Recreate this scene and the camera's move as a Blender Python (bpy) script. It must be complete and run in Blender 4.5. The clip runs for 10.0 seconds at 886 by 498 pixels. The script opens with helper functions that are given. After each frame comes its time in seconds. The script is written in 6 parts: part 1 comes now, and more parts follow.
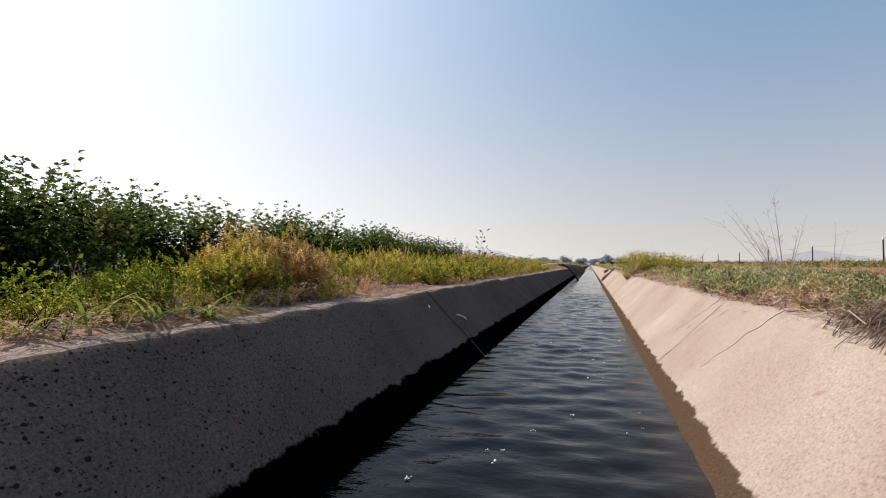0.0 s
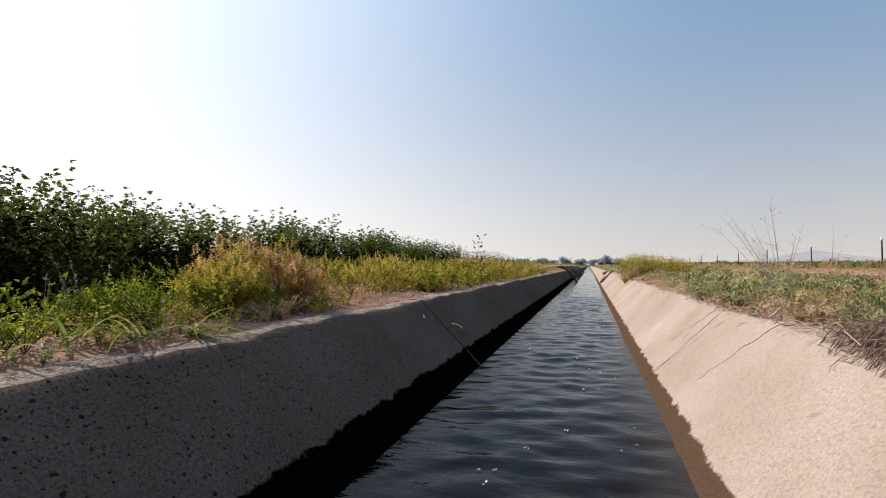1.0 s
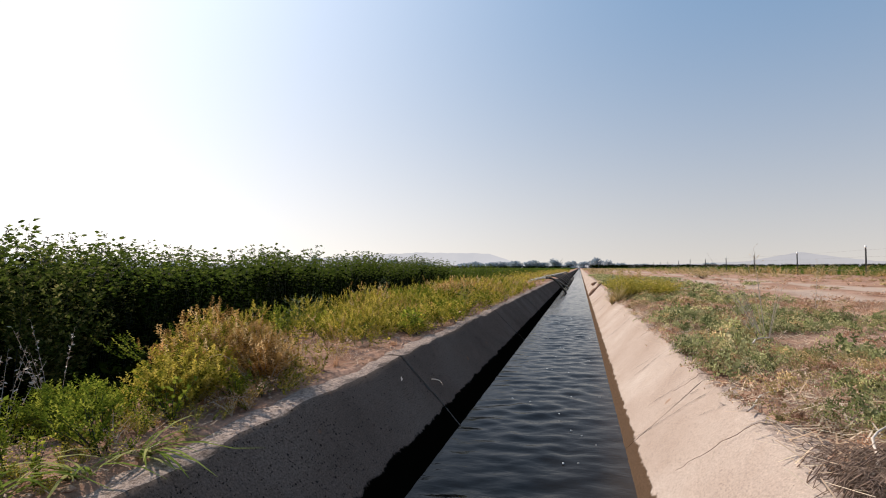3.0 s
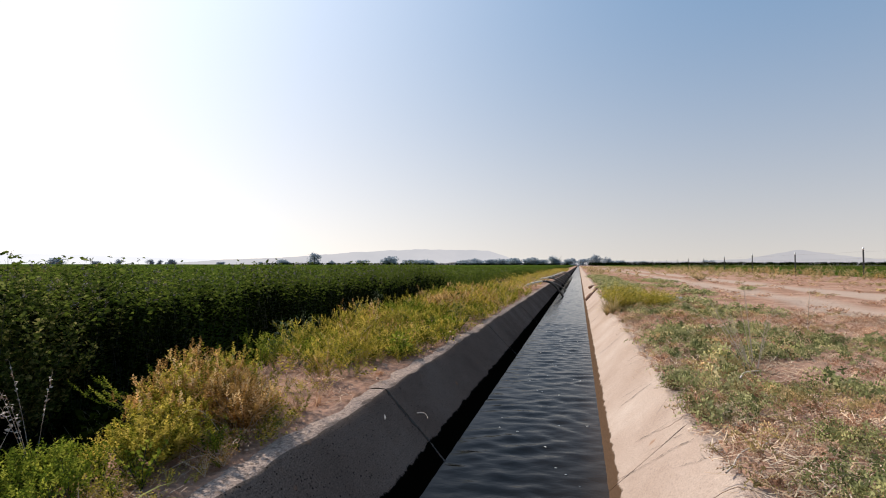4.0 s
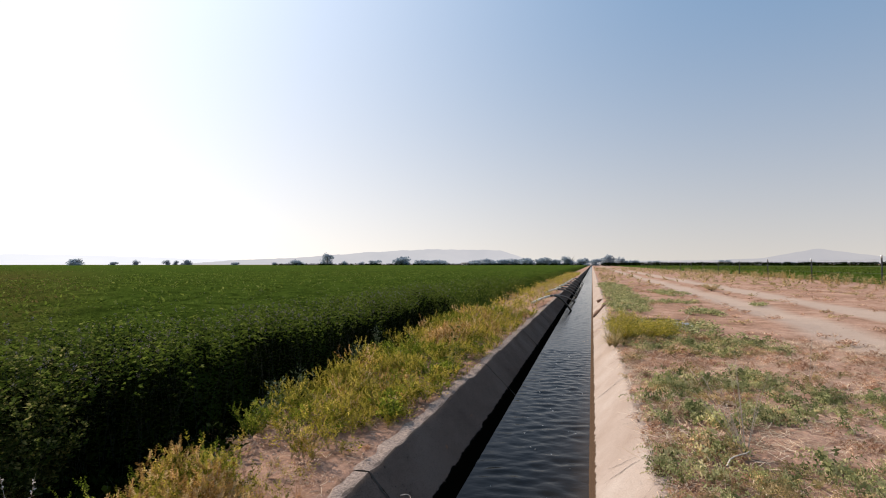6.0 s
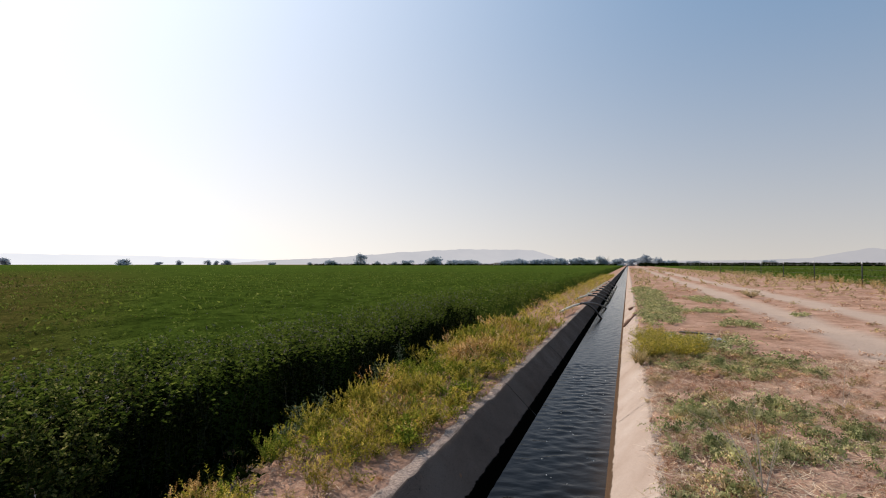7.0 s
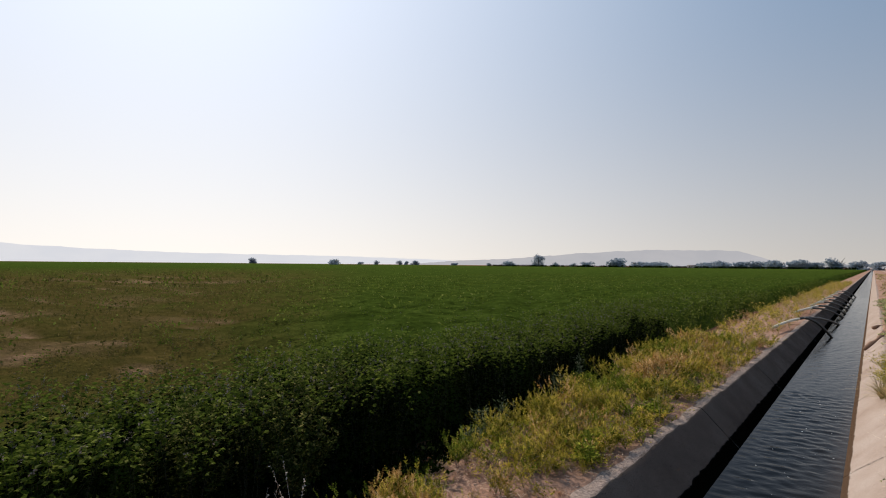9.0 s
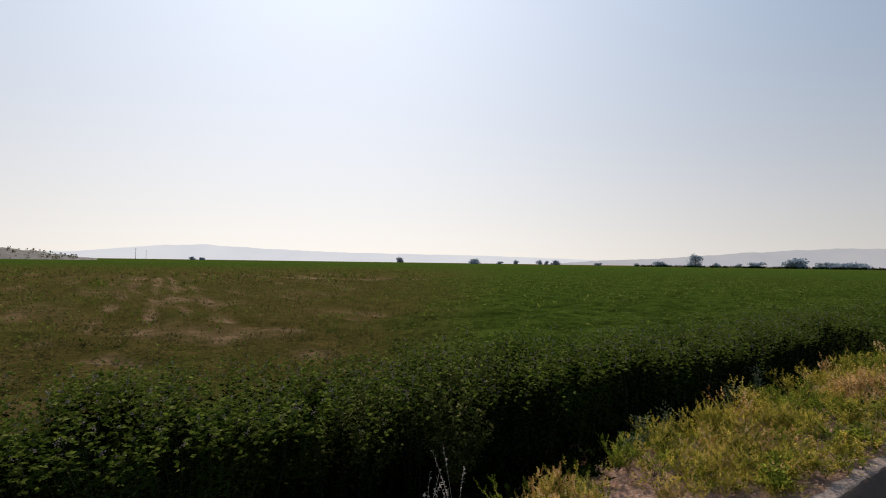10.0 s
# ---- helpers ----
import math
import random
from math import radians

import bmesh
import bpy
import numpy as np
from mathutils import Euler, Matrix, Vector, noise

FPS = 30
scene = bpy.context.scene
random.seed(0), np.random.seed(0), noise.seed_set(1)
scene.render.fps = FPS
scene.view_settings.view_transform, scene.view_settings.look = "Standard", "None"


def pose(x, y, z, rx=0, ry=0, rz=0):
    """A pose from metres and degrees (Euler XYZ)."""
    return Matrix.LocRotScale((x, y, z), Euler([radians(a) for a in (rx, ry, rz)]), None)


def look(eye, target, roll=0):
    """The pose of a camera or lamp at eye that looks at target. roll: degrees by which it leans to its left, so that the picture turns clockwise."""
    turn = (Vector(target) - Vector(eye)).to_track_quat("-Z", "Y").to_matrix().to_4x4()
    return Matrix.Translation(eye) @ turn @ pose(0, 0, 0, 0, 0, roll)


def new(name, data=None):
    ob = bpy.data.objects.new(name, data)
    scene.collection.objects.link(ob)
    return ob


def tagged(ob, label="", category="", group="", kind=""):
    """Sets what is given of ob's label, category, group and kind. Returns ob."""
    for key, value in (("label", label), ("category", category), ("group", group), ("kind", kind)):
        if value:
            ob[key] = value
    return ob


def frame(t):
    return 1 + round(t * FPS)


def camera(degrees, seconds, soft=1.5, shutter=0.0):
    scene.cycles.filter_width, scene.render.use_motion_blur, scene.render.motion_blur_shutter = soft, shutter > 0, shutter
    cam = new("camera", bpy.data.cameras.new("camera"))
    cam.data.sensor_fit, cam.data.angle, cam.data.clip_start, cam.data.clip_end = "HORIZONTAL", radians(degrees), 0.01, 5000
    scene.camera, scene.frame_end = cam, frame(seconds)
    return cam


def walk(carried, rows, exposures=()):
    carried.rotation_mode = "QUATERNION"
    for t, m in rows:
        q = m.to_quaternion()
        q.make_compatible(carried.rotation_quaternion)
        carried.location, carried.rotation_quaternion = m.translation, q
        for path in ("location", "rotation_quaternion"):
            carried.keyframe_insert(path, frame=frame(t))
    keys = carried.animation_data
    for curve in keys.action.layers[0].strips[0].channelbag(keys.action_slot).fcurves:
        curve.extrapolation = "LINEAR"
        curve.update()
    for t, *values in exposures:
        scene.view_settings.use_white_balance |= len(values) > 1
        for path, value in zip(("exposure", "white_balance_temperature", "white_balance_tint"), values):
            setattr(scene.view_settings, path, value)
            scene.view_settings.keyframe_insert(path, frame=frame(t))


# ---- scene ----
cam = camera(84.5, 10.0, soft=1.0)
PATH = [
    (0, (0.141, 0.089, 0.154), (-0.436, 2.003, 0.218), 0.2),
    (0.5, (0.143, 0.095, 0.161), (-0.432, 2.009, 0.229), 0.1),
    (1, (0.159, 0.112, 0.196), (-0.415, 2.026, 0.265), -0.0),
    (1.5, (0.174, 0.135, 0.266), (-0.397, 2.051, 0.334), 0.0),
    (2, (0.191, 0.157, 0.339), (-0.378, 2.073, 0.406), -0.1),
    (2.5, (0.203, 0.173, 0.412), (-0.356, 2.092, 0.482), -0.2),
    (2.7, (0.2, 0.172, 0.44), (-0.344, 2.095, 0.52), -0.2),
    (4, (0.275, 0.21, 0.692), (-0.261, 2.135, 0.756), 0.1),
    (4.5, (0.302, 0.228, 0.782), (-0.233, 2.154, 0.848), 0.0),
    (5, (0.333, 0.242, 0.886), (-0.202, 2.168, 0.952), 0.0),
    (5.5, (0.372, 0.248, 1.015), (-0.176, 2.17, 1.08), 0.0),
    (7, (0.582, 0.236, 1.383), (-0.127, 2.105, 1.446), 0.0),
    (7.5, (0.631, 0.234, 1.443), (-0.166, 2.067, 1.508), 0.1),
    (8, (0.652, 0.218, 1.477), (-0.271, 1.991, 1.541), 0.2),
    (8.5, (0.645, 0.197, 1.486), (-0.446, 1.872, 1.549), 0.3),
    (9, (0.626, 0.136, 1.488), (-0.697, 1.635, 1.552), 0.5),
    (9.5, (0.581, 0.112, 1.473), (-0.945, 1.403, 1.534), 0.6),
    (10, (0.551, 0.059, 1.458), (-1.138, 1.127, 1.514), 0.8),
]
EXPOSURES = [(0.0, 0.0), (5.5, 0.0), (7.0, -0.14), (8.5, -0.34), (9.2, -0.44), (10.0, -0.47)]
walk(cam, [(t, look(eye, target, roll)) for t, eye, target, roll in PATH], EXPOSURES)

# ---- light ----
SUN_AZ, SUN_EL = 72.0, 41.0          # degrees left of the ditch's line, degrees up
world = bpy.data.worlds.new("sky")
scene.world = world
world.use_nodes = True
wn = world.node_tree
sky = wn.nodes.new("ShaderNodeTexSky")
sky.sky_type, sky.sun_disc = "NISHITA", False
sky.sun_elevation, sky.sun_rotation = radians(SUN_EL), radians(-SUN_AZ)
sky.altitude, sky.air_density, sky.dust_density, sky.ozone_density = 1400, 1.0, 2.0, 1.0
SUN_WAY = Vector((-math.sin(radians(SUN_AZ)) * math.cos(radians(SUN_EL)), math.cos(radians(SUN_AZ)) * math.cos(radians(SUN_EL)), math.sin(radians(SUN_EL))))


def sky_math(op, a, b=None, c=None, clamp=False):
    n = wn.nodes.new("ShaderNodeMath")
    n.operation, n.use_clamp = op, clamp
    for k, v in enumerate((a, b, c)):
        if isinstance(v, (int, float)):
            n.inputs[k].default_value = v
        elif v is not None:
            wn.links.new(v, n.inputs[k])
    return n.outputs[0]


def sky_mix(a, b, fac, mode="MIX"):
    n = wn.nodes.new("ShaderNodeMix")
    n.data_type, n.blend_type = "RGBA", mode
    for k, v in ((0, fac), (6, a), (7, b)):
        if isinstance(v, tuple):
            n.inputs[k].default_value = (*v, 1)
        elif isinstance(v, (int, float)):
            n.inputs[k].default_value = v
        else:
            wn.links.new(v, n.inputs[k])
    return n.outputs[2]


# smoky air: a wide glow round the sun and a pale pinkish veil low down, over the clear sky
way = wn.nodes.new("ShaderNodeTexCoord").outputs["Generated"]
dot = wn.nodes.new("ShaderNodeVectorMath")
dot.operation = "DOT_PRODUCT"
wn.links.new(way, dot.inputs[0])
dot.inputs[1].default_value = SUN_WAY
near_sun = sky_math("MAXIMUM", dot.outputs["Value"], 0.0)
up = wn.nodes.new("ShaderNodeSeparateXYZ")
wn.links.new(way, up.inputs[0])
low = sky_math("POWER", sky_math("SUBTRACT", 1.0, sky_math("ABSOLUTE", up.outputs[2]), clamp=True), 3.3)


def sky_scale(colour, k):
    n = wn.nodes.new("ShaderNodeVectorMath")
    n.operation = "SCALE"
    if isinstance(colour, tuple):
        n.inputs[0].default_value = colour
    else:
        wn.links.new(colour, n.inputs[0])
    wn.links.new(k, n.inputs["Scale"])
    return n.outputs[0]


clear = sky_mix(sky.outputs[0], (1.2, 2.85, 5.2), 0.85)
glow = sky_scale((8.7, 8.3, 8.2), sky_math("POWER", near_sun, 3.7))
veil = sky_scale((6.45, 6.05, 5.6), sky_math("MULTIPLY_ADD", sky_math("POWER", near_sun, 2.0), 1.7, 1.0))
total = sky_mix(sky_mix(clear, glow, 1.0, "ADD"), veil, low)
wn.nodes["Background"].inputs[1].default_value = 0.11
wn.links.new(total, wn.nodes["Background"].inputs[0])
sun = new("sun", bpy.data.lights.new("sun", "SUN"))
sun.data.energy, sun.data.angle, sun.data.color = 5.0, radians(0.6), (1.0, 0.92, 0.82)
sun.matrix_basis = Matrix.Translation((-20, 10, 30)) @ SUN_WAY.to_track_quat("Z", "Y").to_matrix().to_4x4()

rng = np.random.default_rng(11)

# ---- materials ----


def material(name):
    m = bpy.data.materials.new(name)
    m.use_nodes = True
    return m, m.node_tree.nodes, m.node_tree.links, m.node_tree.nodes["Principled BSDF"]


def ramp(nodes, stops):
    r = nodes.new("ShaderNodeValToRGB")
    e = r.color_ramp.elements
    while len(e) < len(stops):
        e.new(0.5)
    for k, (p, c) in enumerate(stops):
        e[k].position, e[k].color = p, (*c, 1)
    return r


def noise_tex(nodes, links, scale, detail=6, rough=0.6, coords=None):
    n = nodes.new("ShaderNodeTexNoise")
    n.inputs["Scale"].default_value, n.inputs["Detail"].default_value, n.inputs["Roughness"].default_value = scale, detail, rough
    if coords is not None:
        links.new(coords, n.inputs["Vector"])
    return n


def mix(nodes, links, a, b, fac, mode="MIX"):
    x = nodes.new("ShaderNodeMix")
    x.data_type, x.blend_type = "RGBA", mode
    for v, k in ((fac, 0), (a, 6), (b, 7)):
        if isinstance(v, (int, float)):
            x.inputs[k].default_value = v
        elif isinstance(v, tuple):
            x.inputs[k].default_value = (*v, 1)
        else:
            links.new(v, x.inputs[k])
    return x.outputs[2]


def maths(nodes, links, op, a, b=None, clamp=False):
    x = nodes.new("ShaderNodeMath")
    x.operation, x.use_clamp = op, clamp
    for k, v in enumerate((a, b)):
        if v is None:
            continue
        if isinstance(v, (int, float)):
            x.inputs[k].default_value = v
        else:
            links.new(v, x.inputs[k])
    return x.outputs[0]


def bump(nodes, links, height, strength, distance, bsdf, before=None):
    b = nodes.new("ShaderNodeBump")
    b.inputs["Strength"].default_value, b.inputs["Distance"].default_value = strength, distance
    links.new(height, b.inputs["Height"])
    if before is not None:
        links.new(before, b.inputs["Normal"])
    if bsdf is not None:
        links.new(b.outputs[0], bsdf.inputs["Normal"])
    return b.outputs[0]


def leafy(name, stops, translucent=0.35, rough=0.55):
    """Leaves: each island its own tone of the ramp; light comes through."""
    m, nodes, links, bsdf = material(name)
    geo = nodes.new("ShaderNodeNewGeometry")
    r = ramp(nodes, stops)
    links.new(geo.outputs["Random Per Island"], r.inputs[0])
    tone = noise_tex(nodes, links, 4.5, 4, 0.6, geo.outputs["Position"])
    tr = ramp(nodes, [(0.34, (0.60, 0.62, 0.58)), (0.52, (1.0, 1.0, 1.0)), (0.68, (1.3, 1.22, 1.1))])
    links.new(tone.outputs[0], tr.inputs[0])
    col = mix(nodes, links, r.outputs[0], tr.outputs[0], 1.0, "MULTIPLY")
    links.new(col, bsdf.inputs["Base Color"])
    bsdf.inputs["Roughness"].default_value = rough
    bsdf.inputs["Specular IOR Level"].default_value = 0.0
    tl = nodes.new("ShaderNodeBsdfTranslucent")
    links.new(col, tl.inputs["Color"])
    ms = nodes.new("ShaderNodeMixShader")
    ms.inputs[0].default_value = translucent
    links.new(bsdf.outputs[0], ms.inputs[1])
    links.new(tl.outputs[0], ms.inputs[2])
    links.new(ms.outputs[0], nodes["Material Output"].inputs[0])
    return m


def rough_stuff(name, stops, scale=8.0, rough=0.9, bump_scale=60.0, bump_depth=0.004, metallic=0.0):
    m, nodes, links, bsdf = material(name)
    geo = nodes.new("ShaderNodeNewGeometry")
    n = noise_tex(nodes, links, scale, 8, 0.65, geo.outputs["Position"])
    r = ramp(nodes, stops)
    links.new(n.outputs[0], r.inputs[0])
    links.new(r.outputs[0], bsdf.inputs["Base Color"])
    bsdf.inputs["Roughness"].default_value, bsdf.inputs["Metallic"].default_value = rough, metallic
    n2 = noise_tex(nodes, links, bump_scale, 5, 0.6, geo.outputs["Position"])
    bump(nodes, links, n2.outputs[0], 0.8, bump_depth, bsdf)
    return m


def concrete_material(name, tones, pit_cut, grain=1.0):
    """Old ditch concrete: sandy tone, pits and aggregate; a wet, silty band at the water line, its left side darkened
    by algae and painted shade.
    """
    m, nodes, links, bsdf = material(name)
    geo = nodes.new("ShaderNodeNewGeometry")
    pos = geo.outputs["Position"]
    sep = nodes.new("ShaderNodeSeparateXYZ")
    links.new(pos, sep.inputs[0])
    big = noise_tex(nodes, links, 1.6, 6, 0.6, pos)
    base = ramp(nodes, list(zip((0.28, 0.5, 0.74), tones)))
    links.new(big.outputs[0], base.inputs[0])
    fine = noise_tex(nodes, links, 150, 5, 0.75, pos)
    fr = ramp(nodes, [(0.34, (0.50, 0.49, 0.48)), (0.52, (0.97, 0.97, 0.97)), (0.68, (1.38, 1.33, 1.28))])
    links.new(fine.outputs[0], fr.inputs[0])
    col = mix(nodes, links, base.outputs[0], fr.outputs[0], grain, "MULTIPLY")
    # aggregate grains
    vor = nodes.new("ShaderNodeTexVoronoi")
    vor.inputs["Scale"].default_value = 170
    links.new(pos, vor.inputs["Vector"])
    vr = ramp(nodes, [(0.0, (0.62, 0.60, 0.58)), (0.35, (1, 1, 1)), (0.9, (1.06, 1.04, 1.0))])
    links.new(vor.outputs["Color"], vr.inputs[0])
    col = mix(nodes, links, col, vr.outputs[0], 0.55, "MULTIPLY")
    # pits of several sizes
    pit_height = None
    for sc, cut, seed in ((48, 0.15, 0.0), (85, 0.18, 3.1), (150, 0.20, 6.3)):
        mp = nodes.new("ShaderNodeMapping")
        mp.inputs["Location"].default_value = (seed, seed, seed)
        links.new(pos, mp.inputs[0])
        warp = noise_tex(nodes, links, sc * 1.5, 3, 0.6, mp.outputs[0])
        add = nodes.new("ShaderNodeVectorMath")
        add.operation = "MULTIPLY_ADD"
        links.new(warp.outputs["Color"], add.inputs[0])
        add.inputs[1].default_value = (0.007, 0.007, 0.007)
        links.new(mp.outputs[0], add.inputs[2])
        v2 = nodes.new("ShaderNodeTexVoronoi")
        v2.inputs["Scale"].default_value = sc
        links.new(add.outputs[0], v2.inputs["Vector"])
        sepc = nodes.new("ShaderNodeSeparateColor")
        links.new(v2.outputs["Color"], sepc.inputs[0])
        # each cell its own pit radius, most cells none
        rad = maths(nodes, links, "MULTIPLY", maths(nodes, links, "SUBTRACT", sepc.outputs[0], pit_cut, True), cut * 2.6)
        pit = maths(nodes, links, "SMOOTH_MIN", maths(nodes, links, "MULTIPLY", maths(nodes, links, "SUBTRACT", rad, v2.outputs["Distance"]), 25.0, True), 1.0)
        pit_height = pit if pit_height is None else maths(nodes, links, "MAXIMUM", pit_height, pit)
    col = mix(nodes, links, col, (0.010, 0.009, 0.008), maths(nodes, links, "MULTIPLY", pit_height, 0.95))
    # rusty specks
    rust = noise_tex(nodes, links, 9, 2, 0.4, pos)
    rr = ramp(nodes, [(0.73, (0, 0, 0)), (0.78, (1, 1, 1))])
    links.new(rust.outputs[0], rr.inputs[0])
    col = mix(nodes, links, col, (0.24, 0.11, 0.05), maths(nodes, links, "MULTIPLY", rr.outputs[0], 0.5))
    # wet band, uneven upper edge; on the left, shade is painted in with the wet
    edge = noise_tex(nodes, links, 9, 5, 0.7, pos)
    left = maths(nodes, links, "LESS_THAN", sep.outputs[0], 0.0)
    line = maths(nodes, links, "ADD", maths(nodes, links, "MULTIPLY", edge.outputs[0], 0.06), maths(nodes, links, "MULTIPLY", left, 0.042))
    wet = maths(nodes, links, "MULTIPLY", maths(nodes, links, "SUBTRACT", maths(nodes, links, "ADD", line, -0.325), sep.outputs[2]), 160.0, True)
    silt_shade = mix(nodes, links, (0.088, 0.054, 0.034), (0.0022, 0.0020, 0.0014), left)
    wet_col = mix(nodes, links, silt_shade, fr.outputs[0], 0.8, "MULTIPLY")
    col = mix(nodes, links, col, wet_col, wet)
    # Up-facing lip: crumbly dust, its paleness also painting in the sun on top.
    nz = nodes.new("ShaderNodeSeparateXYZ")
    links.new(geo.outputs["True Normal"], nz.inputs[0])
    lit_dust = maths(nodes, links, "MULTIPLY", maths(nodes, links, "SUBTRACT", nz.outputs[2], 0.86), 9.0, True)
    crumb = noise_tex(nodes, links, 55, 6, 0.8, pos)
    cr = ramp(nodes, [(0.38, (0.42, 0.40, 0.38)), (0.52, (0.95, 0.95, 0.95)), (0.66, (1.3, 1.28, 1.25))])
    links.new(crumb.outputs[0], cr.inputs[0])
    lit_dust_col = mix(nodes, links, mix(nodes, links, (0.42, 0.32, 0.265), fr.outputs[0], 1.0, "MULTIPLY"), cr.outputs[0], 1.0, "MULTIPLY")
    col = mix(nodes, links, col, lit_dust_col, maths(nodes, links, "MULTIPLY", lit_dust, maths(nodes, links, "ADD", maths(nodes, links, "MULTIPLY", big.outputs[0], 0.8), 0.5), True))
    links.new(col, bsdf.inputs["Base Color"])
    bsdf.inputs["Specular IOR Level"].default_value = 0.0
    links.new(maths(nodes, links, "SUBTRACT", 0.92, maths(nodes, links, "MULTIPLY", wet, 0.35)), bsdf.inputs["Roughness"])
    h = maths(nodes, links, "SUBTRACT", maths(nodes, links, "MULTIPLY", fine.outputs[0], 0.5), maths(nodes, links, "MULTIPLY", pit_height, 1.2))
    h = maths(nodes, links, "ADD", h, maths(nodes, links, "MULTIPLY", maths(nodes, links, "MULTIPLY", crumb.outputs[0], lit_dust), 2.5))
    bump(nodes, links, h, 0.35 + 0.55 * grain, 0.0024, bsdf)
    return m


def soil_material():
    """Pinkish tan farm soil; the wheel ruts of the track are paler; the field's soil is browner."""
    m, nodes, links, bsdf = material("farm_soil")
    geo = nodes.new("ShaderNodeNewGeometry")
    pos = geo.outputs["Position"]
    sep = nodes.new("ShaderNodeSeparateXYZ")
    links.new(pos, sep.inputs[0])
    big = noise_tex(nodes, links, 0.55, 7, 0.65, pos)
    base = ramp(nodes, [(0.28, (0.23, 0.130, 0.088)), (0.48, (0.355, 0.212, 0.150)), (0.7, (0.47, 0.305, 0.228))])
    links.new(big.outputs[0], base.inputs[0])
    fine = noise_tex(nodes, links, 30, 8, 0.75, pos)
    fr = ramp(nodes, [(0.25, (0.55, 0.52, 0.5)), (0.5, (1, 1, 1)), (0.75, (1.3, 1.28, 1.22))])
    links.new(fine.outputs[0], fr.inputs[0])
    col = mix(nodes, links, base.outputs[0], fr.outputs[0], 1.0, "MULTIPLY")
    mid = noise_tex(nodes, links, 3.2, 8, 0.72, pos)
    mr = ramp(nodes, [(0.34, (0.66, 0.62, 0.56)), (0.5, (1, 1, 1)), (0.66, (1.22, 1.2, 1.18))])
    links.new(mid.outputs[0], mr.inputs[0])
    col = mix(nodes, links, col, mr.outputs[0], 1.0, "MULTIPLY")
    field = maths(nodes, links, "MULTIPLY", maths(nodes, links, "SUBTRACT", -2.1, sep.outputs[0]), 2.5, True)
    col = mix(nodes, links, col, (0.60, 0.52, 0.42), field, "MULTIPLY")
    # wheel ruts
    sway = noise_tex(nodes, links, 0.12, 2, 0.5, pos)
    xs = maths(nodes, links, "ADD", sep.outputs[0], maths(nodes, links, "MULTIPLY", sway.outputs[0], 1.2))
    rut = None
    for centre in (5.05, 7.15):
        d = maths(nodes, links, "ABSOLUTE", maths(nodes, links, "SUBTRACT", xs, centre))
        k = maths(nodes, links, "SUBTRACT", 1.0, maths(nodes, links, "MULTIPLY", maths(nodes, links, "SUBTRACT", d, 0.36), 2.6), True)
        rut = k if rut is None else maths(nodes, links, "MAXIMUM", rut, k)
    worn = maths(nodes, links, "MULTIPLY", rut, maths(nodes, links, "ADD", 0.45, maths(nodes, links, "MULTIPLY", fine.outputs[0], 0.7)), True)
    col = mix(nodes, links, col, (0.44, 0.335, 0.265), worn)
    links.new(col, bsdf.inputs["Base Color"])
    bsdf.inputs["Roughness"].default_value = 0.95
    bsdf.inputs["Specular IOR Level"].default_value = 0.0
    clod = noise_tex(nodes, links, 14, 8, 0.7, pos)
    bump(nodes, links, clod.outputs[0], 1.0, 0.03, bsdf)
    return m


def water_material():
    """Silty running water: browner where it thins out over the sunny slope; the shaded wall's dark reflection is
    painted in on the left.
    """
    m, nodes, links, bsdf = material("ditch_water")
    geo = nodes.new("ShaderNodeNewGeometry")
    pos = geo.outputs["Position"]
    sep = nodes.new("ShaderNodeSeparateXYZ")
    links.new(pos, sep.inputs[0])
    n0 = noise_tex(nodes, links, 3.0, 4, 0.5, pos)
    shoal_shade = maths(nodes, links, "ADD", sep.outputs[0], maths(nodes, links, "MULTIPLY", n0.outputs[0], 0.16))
    # Left end of the ramp is near black: wall shade and reflection painted in.
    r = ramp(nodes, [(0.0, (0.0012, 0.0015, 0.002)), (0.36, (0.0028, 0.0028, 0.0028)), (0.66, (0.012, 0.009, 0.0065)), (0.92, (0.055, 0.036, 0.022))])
    links.new(maths(nodes, links, "ADD", shoal_shade, 0.32, True), r.inputs[0])
    links.new(r.outputs[0], bsdf.inputs["Base Color"])
    bsdf.inputs["Roughness"].default_value = 0.03
    bsdf.inputs["IOR"].default_value = 1.33
    bsdf.inputs["Specular IOR Level"].default_value = 0.16
    mp = nodes.new("ShaderNodeMapping")
    mp.inputs["Scale"].default_value = (0.5, 1.0, 1.0)
    links.new(pos, mp.inputs[0])
    n1 = noise_tex(nodes, links, 20, 4, 0.55, mp.outputs[0])
    n2 = noise_tex(nodes, links, 60, 3, 0.55, mp.outputs[0])
    b1 = bump(nodes, links, n1.outputs[0], 0.7, 0.004, None)
    bump(nodes, links, n2.outputs[0], 0.4, 0.0009, bsdf, b1)
    return m


def plain(name, col, rough=0.6, metallic=0.0):
    m, nodes, links, bsdf = material(name)
    geo = nodes.new("ShaderNodeNewGeometry")
    n = noise_tex(nodes, links, 25, 6, 0.65, geo.outputs["Position"])
    r = ramp(nodes, [(0.3, tuple(c * 0.65 for c in col)), (0.7, tuple(min(1, c * 1.2) for c in col))])
    links.new(n.outputs[0], r.inputs[0])
    links.new(r.outputs[0], bsdf.inputs["Base Color"])
    bsdf.inputs["Roughness"].default_value, bsdf.inputs["Metallic"].default_value = rough, metallic
    return m


